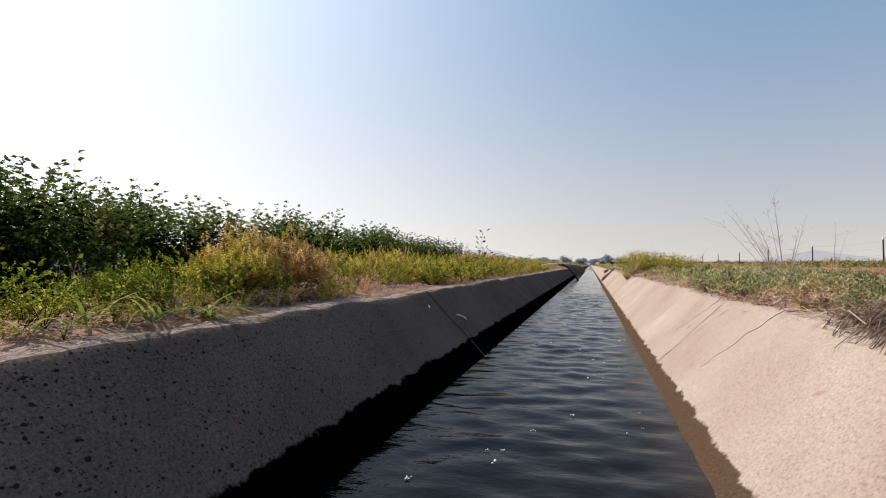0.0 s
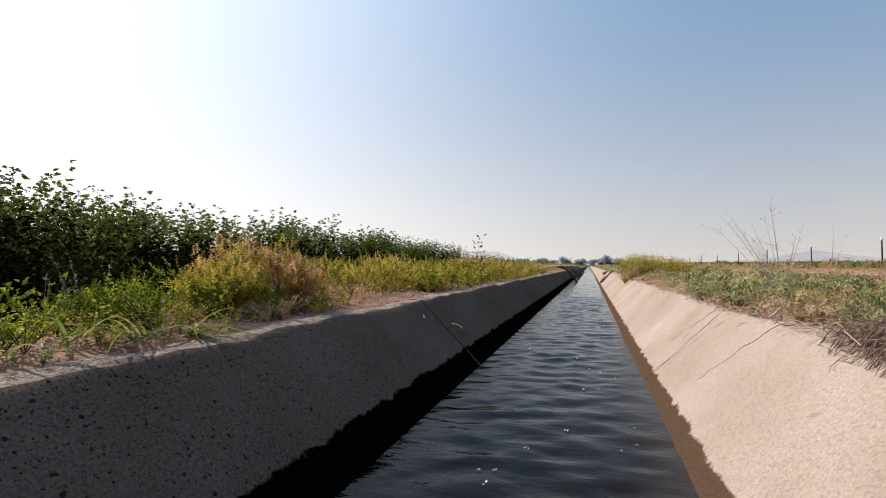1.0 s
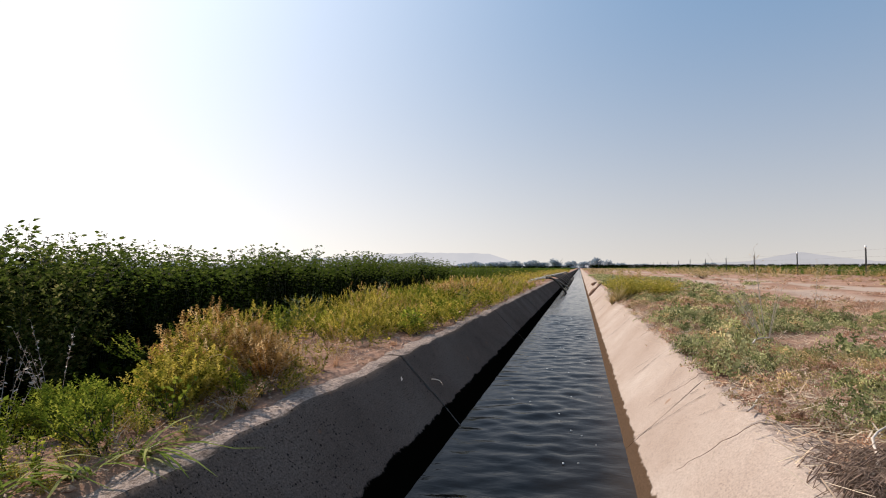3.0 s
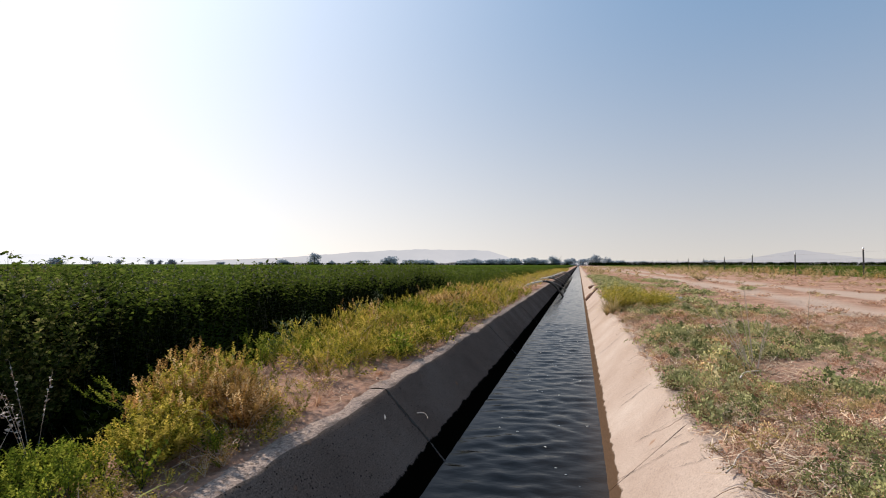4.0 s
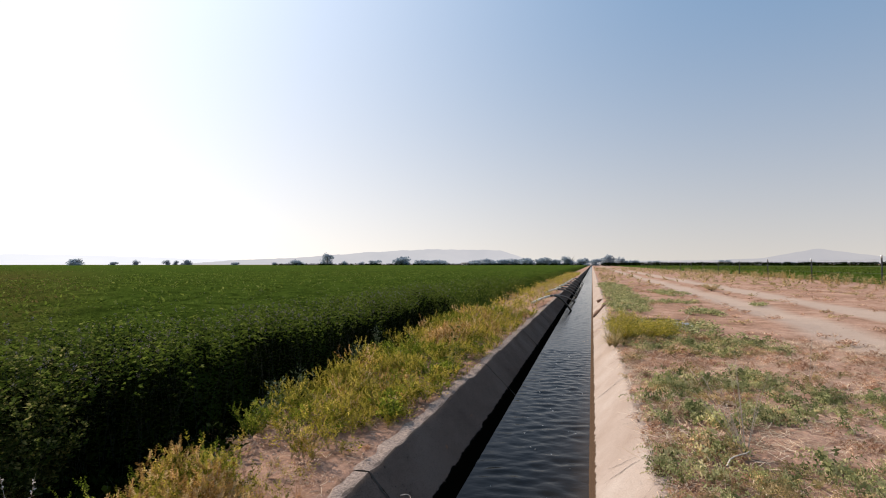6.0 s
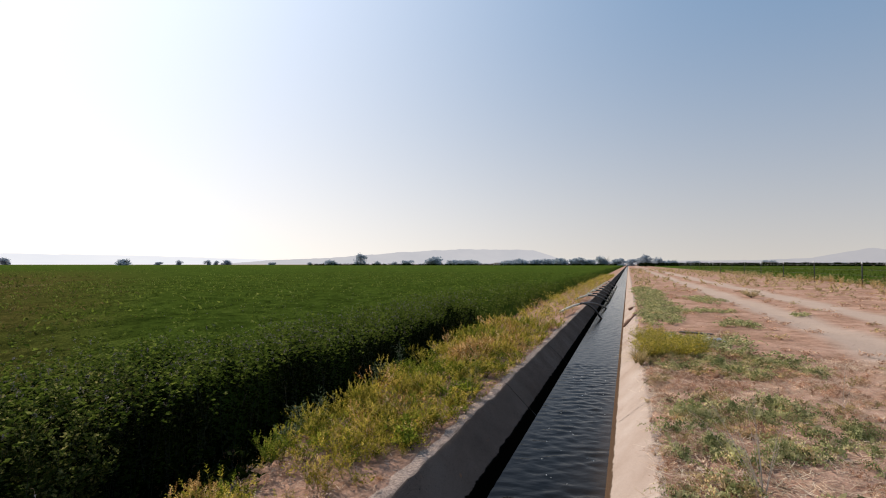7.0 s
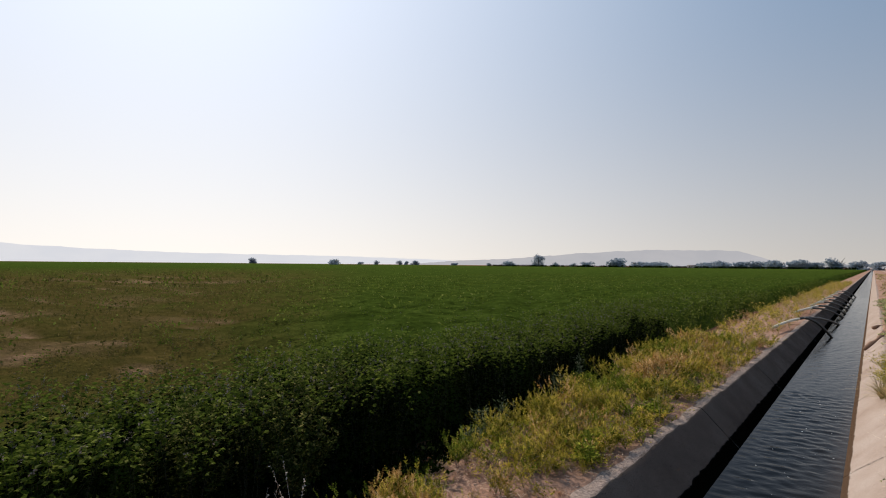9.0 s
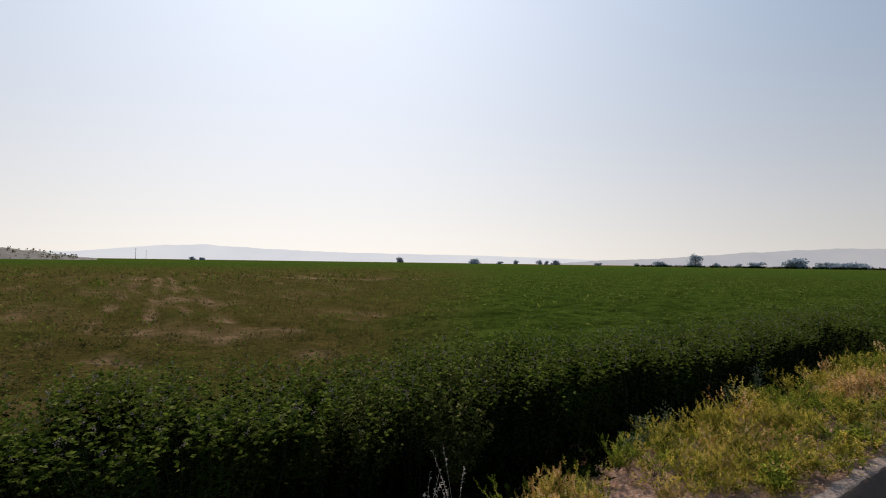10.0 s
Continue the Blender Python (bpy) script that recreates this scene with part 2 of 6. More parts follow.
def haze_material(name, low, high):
    """Distant land with the haze painted in as a pale glow."""
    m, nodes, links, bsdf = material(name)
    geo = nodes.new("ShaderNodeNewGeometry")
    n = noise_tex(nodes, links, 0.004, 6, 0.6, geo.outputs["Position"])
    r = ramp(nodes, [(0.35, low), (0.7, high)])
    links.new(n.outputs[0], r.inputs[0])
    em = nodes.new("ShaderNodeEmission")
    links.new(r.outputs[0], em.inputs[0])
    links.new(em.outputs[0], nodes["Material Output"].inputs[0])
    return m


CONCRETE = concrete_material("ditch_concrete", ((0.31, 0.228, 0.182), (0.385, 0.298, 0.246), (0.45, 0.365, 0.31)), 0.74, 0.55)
# Left sides get a copy of the concrete with shade painted in.
SHADED_CONCRETE = concrete_material("shaded_concrete", ((0.092, 0.068, 0.055), (0.122, 0.092, 0.075), (0.152, 0.120, 0.100)), 0.36)
SOIL, WATER = soil_material(), water_material()
# One crop, two tones: shade painted into the lower leaves, sun into the upper.
SHADED_CROP_LEAF = leafy("shaded_crop_leaf", [(0.0, (0.003, 0.006, 0.001)), (0.65, (0.006, 0.011, 0.0015)), (0.92, (0.014, 0.022, 0.004)), (1.0, (0.05, 0.06, 0.02))], 0.3, 0.7)
LIT_CROP_LEAF = leafy("lit_crop_leaf", [(0.0, (0.050, 0.074, 0.011)), (0.5, (0.100, 0.136, 0.020)), (0.85, (0.145, 0.178, 0.034)), (1.0, (0.20, 0.215, 0.065))], 0.48, 0.7)
CROP_DRY = leafy("browning_crop_leaf", [(0.0, (0.070, 0.074, 0.016)), (0.5, (0.115, 0.100, 0.028)), (1.0, (0.18, 0.135, 0.055))], 0.35, 0.8)
CROP_STEM = plain("crop_stem", (0.022, 0.024, 0.009), 0.8)
WEED_STEM = plain("weed_stem", (0.34, 0.29, 0.10), 0.8)
CROP_HEAD = leafy("crop_seed_head", [(0.0, (0.10, 0.09, 0.065)), (0.6, (0.20, 0.175, 0.15)), (1.0, (0.33, 0.29, 0.28))], 0.2, 0.8)
SHRUB_LEAF = leafy("shrub_leaf", [(0.0, (0.036, 0.052, 0.010)), (0.6, (0.105, 0.130, 0.028)), (1.0, (0.30, 0.27, 0.10))], 0.48, 0.6)
WEED_LEAF = leafy("weed_leaf", [(0.0, (0.085, 0.092, 0.011)), (0.3, (0.24, 0.22, 0.028)), (0.65, (0.54, 0.44, 0.065)), (1.0, (0.74, 0.55, 0.14))], 0.52)
WEED_GREEN = leafy("green_weed_leaf", [(0.0, (0.05, 0.078, 0.010)), (0.5, (0.17, 0.215, 0.024)), (1.0, (0.42, 0.42, 0.065))], 0.45)
DRY_LEAF = leafy("dry_weed_leaf", [(0.0, (0.19, 0.10, 0.03)), (0.35, (0.46, 0.27, 0.085)), (0.75, (0.68, 0.42, 0.17)), (1.0, (0.82, 0.61, 0.34))], 0.52, 0.7)
MAT_GREEN = leafy("mat_leaf", [(0.0, (0.13, 0.155, 0.06)), (0.4, (0.33, 0.34, 0.145)), (0.8, (0.54, 0.51, 0.25)), (1.0, (0.74, 0.62, 0.36))], 0.35)
MAT_DRY = leafy("dry_mat_leaf", [(0.0, (0.34, 0.18, 0.11)), (0.5, (0.60, 0.36, 0.24)), (1.0, (0.78, 0.60, 0.46))], 0.3, 0.8)
MAT_OLIVE = leafy("olive_mat_leaf", [(0.0, (0.25, 0.205, 0.085)), (0.5, (0.50, 0.385, 0.18)), (1.0, (0.72, 0.52, 0.30))], 0.35)
GREY_WEED = leafy("grey_weed_leaf", [(0.0, (0.06, 0.08, 0.035)), (0.6, (0.16, 0.19, 0.10)), (1.0, (0.34, 0.34, 0.22))], 0.35)
STRAW = leafy("straw", [(0.0, (0.42, 0.28, 0.18)), (0.5, (0.60, 0.44, 0.31)), (1.0, (0.76, 0.62, 0.47))], 0.15, 0.75)
TWIG = rough_stuff("dead_twig", [(0.3, (0.085, 0.052, 0.038)), (0.7, (0.27, 0.18, 0.13))], 20)
PALE_TWIG = rough_stuff("pale_twig", [(0.3, (0.45, 0.35, 0.27)), (0.7, (0.66, 0.55, 0.45))], 20)
CLOD = rough_stuff("soil_clod", [(0.3, (0.28, 0.17, 0.12)), (0.7, (0.50, 0.35, 0.26))], 12)
DARK_CRACK = plain("crack_dirt", (0.035, 0.028, 0.022), 0.95)
DRY_GRASS = leafy("dry_grass", [(0.0, (0.45, 0.24, 0.13)), (0.6, (0.60, 0.36, 0.22)), (1.0, (0.70, 0.50, 0.33))], 0.35, 0.8)
GRASS_BLADE = leafy("grass_blade", [(0.0, (0.12, 0.17, 0.03)), (0.6, (0.22, 0.27, 0.055)), (1.0, (0.42, 0.40, 0.16))], 0.45, 0.4)
# Distance haze is painted into this pale bluish leaf colour.
HAZED_LEAF = leafy("hazed_tree_leaf", [(0.0, (0.30, 0.355, 0.42)), (1.0, (0.38, 0.43, 0.49))], 0.38, 0.9)
BARK = rough_stuff("bark", [(0.3, (0.06, 0.05, 0.04)), (0.7, (0.14, 0.115, 0.09))], 10)
REDWOOD = rough_stuff("red_brown_wood", [(0.3, (0.16, 0.085, 0.05)), (0.7, (0.34, 0.20, 0.13))], 10)
RISE = rough_stuff("dry_rise", [(0.35, (0.10, 0.085, 0.070)), (0.65, (0.19, 0.155, 0.125))], 0.25, 0.95, 2.0, 0.3)
FOAM = plain("foam", (0.75, 0.74, 0.70), 0.3)
TUBE_DARK = plain("weathered_tube", (0.05, 0.045, 0.04), 0.55)
TUBE_PALE = rough_stuff("pale_tube", [(0.3, (0.56, 0.47, 0.34)), (0.7, (0.78, 0.69, 0.54))], 6, 0.65)
POST = plain("post_steel", (0.035, 0.032, 0.03), 0.7)
WIRE = plain("fence_wire", (0.22, 0.20, 0.18), 0.5, 0.6)
WHITE_WALL = plain("white_wall", (0.80, 0.79, 0.77), 0.7)
ROOF = plain("dull_roof", (0.16, 0.14, 0.13), 0.8)
RAG = plain("grey_rag", (0.42, 0.41, 0.40), 0.9)
# The hills glow in haze colours, brighter on the sun's side.
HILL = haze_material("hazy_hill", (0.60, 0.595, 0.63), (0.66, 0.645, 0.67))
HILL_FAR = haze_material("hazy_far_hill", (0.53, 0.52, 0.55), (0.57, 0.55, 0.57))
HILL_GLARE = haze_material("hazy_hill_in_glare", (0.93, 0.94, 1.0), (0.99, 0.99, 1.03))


def canopy_material():
    m, nodes, links, bsdf = material("crop_canopy")
    geo = nodes.new("ShaderNodeNewGeometry")
    n = noise_tex(nodes, links, 1.5, 9, 0.78, geo.outputs["Position"])
    g = ramp(nodes, [(0.3, (0.012, 0.020, 0.003)), (0.52, (0.060, 0.090, 0.013)), (0.75, (0.115, 0.150, 0.028))])
    b = ramp(nodes, [(0.3, (0.05, 0.048, 0.012)), (0.55, (0.11, 0.082, 0.024)), (0.8, (0.19, 0.125, 0.05))])
    links.new(n.outputs[0], g.inputs[0])
    links.new(n.outputs[0], b.inputs[0])
    at = nodes.new("ShaderNodeAttribute")
    at.attribute_name = "failing"
    bare = nodes.new("ShaderNodeAttribute")
    bare.attribute_name = "bare"
    stand_ = mix(nodes, links, g.outputs[0], b.outputs[0], at.outputs["Fac"])
    speck = maths(nodes, links, "MULTIPLY", bare.outputs["Fac"], maths(nodes, links, "MULTIPLY", maths(nodes, links, "SUBTRACT", n.outputs[0], 0.30), 3.5, True), True)
    links.new(mix(nodes, links, stand_, (0.31, 0.19, 0.115), speck), bsdf.inputs["Base Color"])
    bsdf.inputs["Roughness"].default_value = 0.95
    bsdf.inputs["Specular IOR Level"].default_value = 0.0
    n2 = noise_tex(nodes, links, 6, 6, 0.7, geo.outputs["Position"])
    bump(nodes, links, n2.outputs[0], 1.0, 0.25, bsdf)
    return m


CANOPY = canopy_material()

# ---- mesh helpers ----


def mesh_from(name, verts, faces, mats, index=None, smooth=False):
    """A mesh from arrays; all faces have the same count of corners."""
    verts, faces = np.asarray(verts, np.float32), np.asarray(faces, np.int32)
    me = bpy.data.meshes.new(name)
    n, k = faces.shape
    me.vertices.add(len(verts))
    me.vertices.foreach_set("co", verts.ravel())
    me.loops.add(n * k)
    me.loops.foreach_set("vertex_index", faces.ravel())
    me.polygons.add(n)
    me.polygons.foreach_set("loop_start", np.arange(0, n * k, k, dtype=np.int32))
    me.polygons.foreach_set("loop_total", np.full(n, k, np.int32))
    for m in mats:
        me.materials.append(m)
    if index is not None:
        me.polygons.foreach_set("material_index", np.asarray(index, np.int32))
    if smooth:
        me.polygons.foreach_set("use_smooth", np.ones(n, bool))
    me.update(calc_edges=True)
    return me


def part(name, me, parent=None, label=""):
    ob = new(name, me)
    if parent is not None:
        ob.parent = parent
    return tagged(ob, label) if label else ob


def empty(name, x, y, z=0.0):
    ob = new(name)
    ob.empty_display_size = 0.05
    ob.location = (x, y, z)
    return ob


class Build:
    """Collects triangles; the third list is the material index."""

    def __init__(self):
        self.v, self.f, self.m, self.n = [], [], [], 0

    def add(self, v, f, m=0):
        v, f = np.asarray(v, float), np.asarray(f, int)
        self.v.append(v)
        self.f.append(f + self.n)
        self.m.append(np.full(len(f), m))
        self.n += len(v)

    def arrays(self):
        return np.concatenate(self.v), np.concatenate(self.f), np.concatenate(self.m)

    def mesh(self, name, mats, smooth=False):
        v, f, m = self.arrays()
        return mesh_from(name, v, f, mats, m if len(mats) > 1 else None, smooth)

    def leaf(self, p, d, length, width, m=0, fold=0.25):
        """A folded diamond leaf from p along d."""
        d = d / (np.linalg.norm(d) + 1e-9)
        side = np.cross(d, (0, 0, 1.0)) + rng.normal(0, 0.8, 3)
        side -= d * side.dot(d)
        side /= np.linalg.norm(side) + 1e-9
        up = np.cross(side, d)
        mid = p + d * length * 0.45
        self.add([p, mid + side * width / 2 + up * width * fold, p + d * length, mid - side * width / 2 + up * width * fold], [(0, 1, 2), (0, 2, 3)], m)

    def shoot(self, pts, n, leaf_len, leaf_w, rise=0.7, m=0):
        """Leaves set close round a shoot, all joined, so that a shoot keeps one tone."""
        pts = np.asarray(pts, float)
        k = np.linspace(0, 1, len(pts))
        t = np.linspace(0.0, 1.0, n + 1)
        ax = np.stack([np.interp(t, k, pts[:, i]) for i in range(3)], -1)
        way_ = pts[-1] - pts[0]
        way_ = way_ / (np.linalg.norm(way_) + 1e-9)
        a = rng.uniform(0, 6.28) + np.arange(n) * 2.4 + rng.normal(0, 0.3, n)
        u = np.cross(way_, (0.3, 0.5, 0.81))
        u /= np.linalg.norm(u) + 1e-9
        w = np.cross(way_, u)
        out = np.cos(a)[:, None] * u + np.sin(a)[:, None] * w
        d = out + way_ * (rise * rng.uniform(0.5, 1.5, n))[:, None]
        d /= np.linalg.norm(d, axis=1, keepdims=True)
        ln = (leaf_len * rng.uniform(0.7, 1.25, n) * (1.1 - 0.45 * t[:-1]))[:, None]
        side = np.cross(d, way_)
        side = side / (np.linalg.norm(side, axis=1, keepdims=True) + 1e-9) * leaf_w / 2
        base = ax[:-1]
        v = np.concatenate([ax, base + d * ln * 0.5 + side, base + d * ln, base + d * ln * 0.5 - side])
        i = np.arange(n)
        A, Bq, Cq = n + 1 + i, 2 * n + 1 + i, 3 * n + 1 + i
        f = np.concatenate([np.stack([i, A, Bq], -1), np.stack([i, Bq, Cq], -1), np.stack([i, i + 1, A], -1)])
        self.add(v, f, m)

    def strip(self, pts, widths, m=0, side=None):
        """A ribbon along pts."""
        pts = np.asarray(pts, float)
        d = np.gradient(pts, axis=0)
        s = np.cross(d, (0, 0, 1.0)) if side is None else np.tile(side, (len(pts), 1))
        s = s / (np.linalg.norm(s, axis=1, keepdims=True) + 1e-9)
        w = np.asarray(widths, float)[:, None] / 2
        v = np.concatenate([pts + s * w, pts - s * w])
        n = len(pts)
        f = []
        for i in range(n - 1):
            f += [(i, i + 1, n + i), (n + i, i + 1, n + i + 1)]
        self.add(v, f, m)

    def tube(self, pts, radii, sides=3, m=0, caps=False):
        pts = np.asarray(pts, float)
        d = np.gradient(pts, axis=0)
        d /= np.linalg.norm(d, axis=1, keepdims=True) + 1e-9
        ref = np.array((0.31, 0.17, 0.93)) if abs(d[0][2]) < 0.9 else np.array((1.0, 0.2, 0.1))
        a = np.cross(d, ref)
        a /= np.linalg.norm(a, axis=1, keepdims=True) + 1e-9
        b = np.cross(d, a)
        ang = np.arange(sides) * 2 * np.pi / sides
        r = np.broadcast_to(np.asarray(radii, float), (len(pts),))
        v = (pts[:, None] + (a[:, None] * np.cos(ang)[None, :, None] + b[:, None] * np.sin(ang)[None, :, None]) * r[:, None, None]).reshape(-1, 3)
        f = []
        for i in range(len(pts) - 1):
            for k in range(sides):
                p, q = i * sides + k, i * sides + (k + 1) % sides
                f += [(p, q, q + sides), (p, q + sides, p + sides)]
        if caps:
            e = (len(pts) - 1) * sides
            for k in range(1, sides - 1):
                f += [(0, k + 1, k), (e, e + k, e + k + 1)]
        self.add(v, f, m)


def scattered(templates, pos, scale, lean=0.2, pick=None):
    """Realised copies of templates (v, f, m) at pos, each turned, leaned and scaled."""
    vs, fs, ms, base = [], [], [], 0
    n = len(pos)
    pick = rng.integers(0, len(templates), n) if pick is None else pick
    for k, (v, f, m) in enumerate(templates):
        ids = np.where(pick == k)[0]
        if not len(ids):
            continue
        c = len(ids)
        yaw = rng.uniform(0, 2 * np.pi, c)
        lx, ly = rng.normal(0, lean, c), rng.normal(0, lean, c)
        s = scale[ids]
        x, y, z = v[:, 0][None], v[:, 1][None], v[:, 2][None]
        X = (x * np.cos(yaw)[:, None] - y * np.sin(yaw)[:, None] + z * lx[:, None]) * s[:, None] + pos[ids, 0][:, None]
        Y = (x * np.sin(yaw)[:, None] + y * np.cos(yaw)[:, None] + z * ly[:, None]) * s[:, None] + pos[ids, 1][:, None]
        Z = z * s[:, None] + pos[ids, 2][:, None]
        vs.append(np.stack([X, Y, Z], -1).reshape(-1, 3))
        fs.append((f[None] + (np.arange(c) * len(v))[:, None, None] + base).reshape(-1, 3))
        ms.append(np.tile(m, c))
        base += c * len(v)
    return np.concatenate(vs), np.concatenate(fs), np.concatenate(ms)


def wob(x, y, s, k=0):
    """Smooth uneven field between about -1 and 1; s: size in metres."""
    x, y = np.asarray(x, float) / s, np.asarray(y, float) / s
    return (np.sin(x * 2.1 + y * 1.3 + k) + np.sin(-x * 1.7 + y * 2.6 + 1.7 * k + 1) + np.sin(x * 3.9 - y * 3.1 + 2.3 * k) * 0.6 + np.sin(x * 5.3 + y * 6.1 + k * 3.7) * 0.4) / 2.4


# ---- ground ----
FIELD_Z = -0.34
WATER_Z = -0.345
LIP_L, LIP_R = -0.76, 0.745


def bank_edge(y):
    """How far the weedy bank reaches from the ditch before it drops to the field."""
    return np.interp(y, [0.0, 1.5, 2.5, 3.5, 5.0, 6.6, 8.3, 14.0], [1.28, 1.40, 1.72, 1.86, 1.94, 2.06, 2.22, 2.15]) + 0.05 * wob(y, 0 * np.asarray(y), 0.5, 4)


def ground_z(x, y):
    x, y = np.asarray(x, float), np.asarray(y, float)
    right = 0.01 + 0.035 * wob(x, y, 1.7) + 0.012 * wob(x, y, 0.35, 2)
    ease = np.clip((x - 0.80) / 0.5, 0, 1)
    right = right * ease + (1 - ease) * (0.010 + 0.020 * wob(x, y, 0.3, 11) + 0.008 * wob(x, y, 0.1, 6) - 0.05 * np.clip((0.80 - x) / 0.05, 0, 1)) - 0.05 * np.exp(-((x - 4.6) / 0.5) ** 2) - 0.05 * np.exp(-((x - 6.5) / 0.5) ** 2)
    k = np.clip((-x - bank_edge(y) + 0.08) / 0.45, 0, 1)
    k = k * k * (3 - 2 * k)
    bank = 0.005 + 0.02 * wob(x, y, 0.9, 1) + 0.008 * wob(x, y, 0.2, 4)
    left = bank * (1 - k) + (FIELD_Z + 0.03 * wob(x, y, 3.0, 5)) * k
    z = np.where(x > 0, right, left)
    near_lip = np.clip((x + 0.96) / 0.1, 0, 1) * (x < 0)
    z = z * (1 - near_lip) + near_lip * (0.004 + 0.006 * wob(x, y, 0.5, 6) + 0.006 * wob(x, y, 0.2, 7) + 0.004 * wob(x, y, 0.07, 3))
    z = z - 0.5 * np.clip(x + 0.862 - 0.012 * wob(x, y, 0.3, 8), 0, 0.05) * (x < 0)
    z = np.where((x > -0.802) & (x < 0.752), -0.72, z)
    return np.where(np.hypot(x, y) > 500, np.minimum(z, FIELD_Z * 0 - 0.05) * (x > 0) + np.where(x > 0, 0, FIELD_Z), z)


def axis(fine_lo, fine_hi, step, far, grow=1.22):
    a = list(np.arange(fine_lo, fine_hi + 1e-6, step))
    d = step
    while a[-1] < far:
        d *= grow
        a.append(a[-1] + d)
    d = step
    while a[0] > -far:
        d *= grow
        a.insert(0, a[0] - d)
    return np.array(a)


gx = axis(-3.0, 3.6, 0.06, 4800)
gx = np.sort(np.concatenate([gx[(gx < -0.95) | (gx > 0.89)], [-0.94, -0.92, -0.90, -0.885, -0.87, -0.855, -0.84, -0.825, -0.81, -0.795, -0.2, 0.2, 0.745, 0.757, 0.775, 0.795, 0.82, 0.85, 0.87]]))
gy = axis(-1.0, 9.0, 0.06, 4800)
GX, GY = np.meshgrid(gx, gy, indexing="ij")
gv = np.stack([GX, GY, ground_z(GX, GY)], -1).reshape(-1, 3)
ny = len(gy)
ii, jj = np.meshgrid(np.arange(len(gx) - 1), np.arange(ny - 1), indexing="ij")
a0 = (ii * ny + jj).ravel()
ground = part("ground", mesh_from("ground", gv, np.stack([a0, a0 + ny, a0 + ny + 1, a0 + 1], -1), [SOIL], None, True))
tagged(ground, "pinkish tan farm soil with pale wheel ruts along the ditch", "ground", kind="structure")

# ---- concrete ditch ----
ditch = tagged(empty("ditch_lining", 0, 0, 0), "cast concrete irrigation ditch with sloping sides and cracked joints", "ditch", kind="structure")


def slab(side, y0, y1, ny, gap=0.006):
    """One cast length of a ditch side: sloping face, worn lip, back. side: -1 left, 1 right."""
    lip = LIP_L if side < 0 else LIP_R
    # profile from the toe up the slope, over the lip and down the back: (out from lip, z)
    prof = [(-0.60, -0.60)] + [(-0.60 + 0.57 * k / 7, -0.60 + 0.57 * k / 7) for k in range(1, 8)]
    prof += [(-0.012, -0.012), (0.0, -0.003), (0.014, 0.001), (0.05, 0.002), (0.10, 0.0), (0.125, -0.006), (0.132, -0.03), (0.132, -0.22), (-0.50, -0.70)]
    prof = np.array(prof)
    ys = np.linspace(y0 + gap, y1 - gap, ny)
    v = []
    for n, y in enumerate(ys):
        for q, (o, z) in enumerate(prof):
            lipw = (0.005 * wob(y, side * 3 + q, 0.11, 4) + 0.005 * wob(y, side * 5, 0.6, 9)) if 9 <= q <= 13 else 0
            w = lipw + 0.0014 * wob(y * 1.0, o * 3 + side, 0.5, 3) + 0.0008 * wob(y, z, 0.12, 8)
            dz = 0.006 * wob(y, side * 7, 0.5, 6) if q >= 8 else 0
            rag = (0.013 * wob(o + z, (y0 if n == 0 else y1) * 3, 0.16, 2) + 0.006 * wob(o * 2, y0 * 7 + n, 0.07, 5)) if n in (0, ny - 1) and gap else 0
            x = lip + side * (o + (w if 0 < q < 14 else 0))
            v.append((x, y + rag, z + (w if 0 < q < 14 else 0) + dz))
    k = len(prof)
    f = []
    for n in range(ny - 1):
        for q in range(k):
            a, b = n * k + q, n * k + (q + 1) % k
            f.append((a, b, b + k, a + k) if side > 0 else (b, a, a + k, b + k))
    me = mesh_from("lining_panel", v, f, [SHADED_CONCRETE if side < 0 else CONCRETE], None, True)
    bm = bmesh.new()
    bm.from_mesh(me)
    bm.verts.ensure_lookup_table()
    for row in (0, ny - 1):
        spots = [bm.verts[row * k + q].co.copy() for q in range(k)]
        bm.faces.new([bm.verts.new(c) for c in spots])
        bm.verts.ensure_lookup_table()
    bmesh.ops.recalc_face_normals(bm, faces=bm.faces)
    bm.to_mesh(me)
    bm.free()
    return me


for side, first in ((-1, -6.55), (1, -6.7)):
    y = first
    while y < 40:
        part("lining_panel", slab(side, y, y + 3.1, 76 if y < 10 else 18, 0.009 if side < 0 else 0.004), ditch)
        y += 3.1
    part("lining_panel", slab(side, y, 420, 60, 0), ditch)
bed = Build()
bed.tube([(0, -6.6, -0.72), (0, 420, -0.72)], 0.16, 8)
part("ditch_bed", bed.mesh("ditch_bed", [CONCRETE]), ditch)

# cracks across the sunny side, filled with dirt
CRACKS = [(5.58, 5.76, 0.0, -0.35, 0.012), (4.17, 4.36, -0.02, -0.11, 0.006), (3.46, 3.56, 0.0, -0.25, 0.008), (3.53, 3.74, -0.03, -0.23, 0.006), (3.07, 2.97, -0.01, -0.09, 0.005), (2.70, 2.86, 0.0, -0.22, 0.006), (2.43, 2.63, -0.02, -0.335, 0.007), (2.22, 2.33, -0.02, -0.10, 0.005), (2.54, 2.66, -0.04, -0.18, 0.005), (8.72, 8.9, 0.0, -0.36, 0.010), (11.85, 12.0, 0.0, -0.36, 0.012), (15.0, 15.1, 0, -0.36, 0.012)]
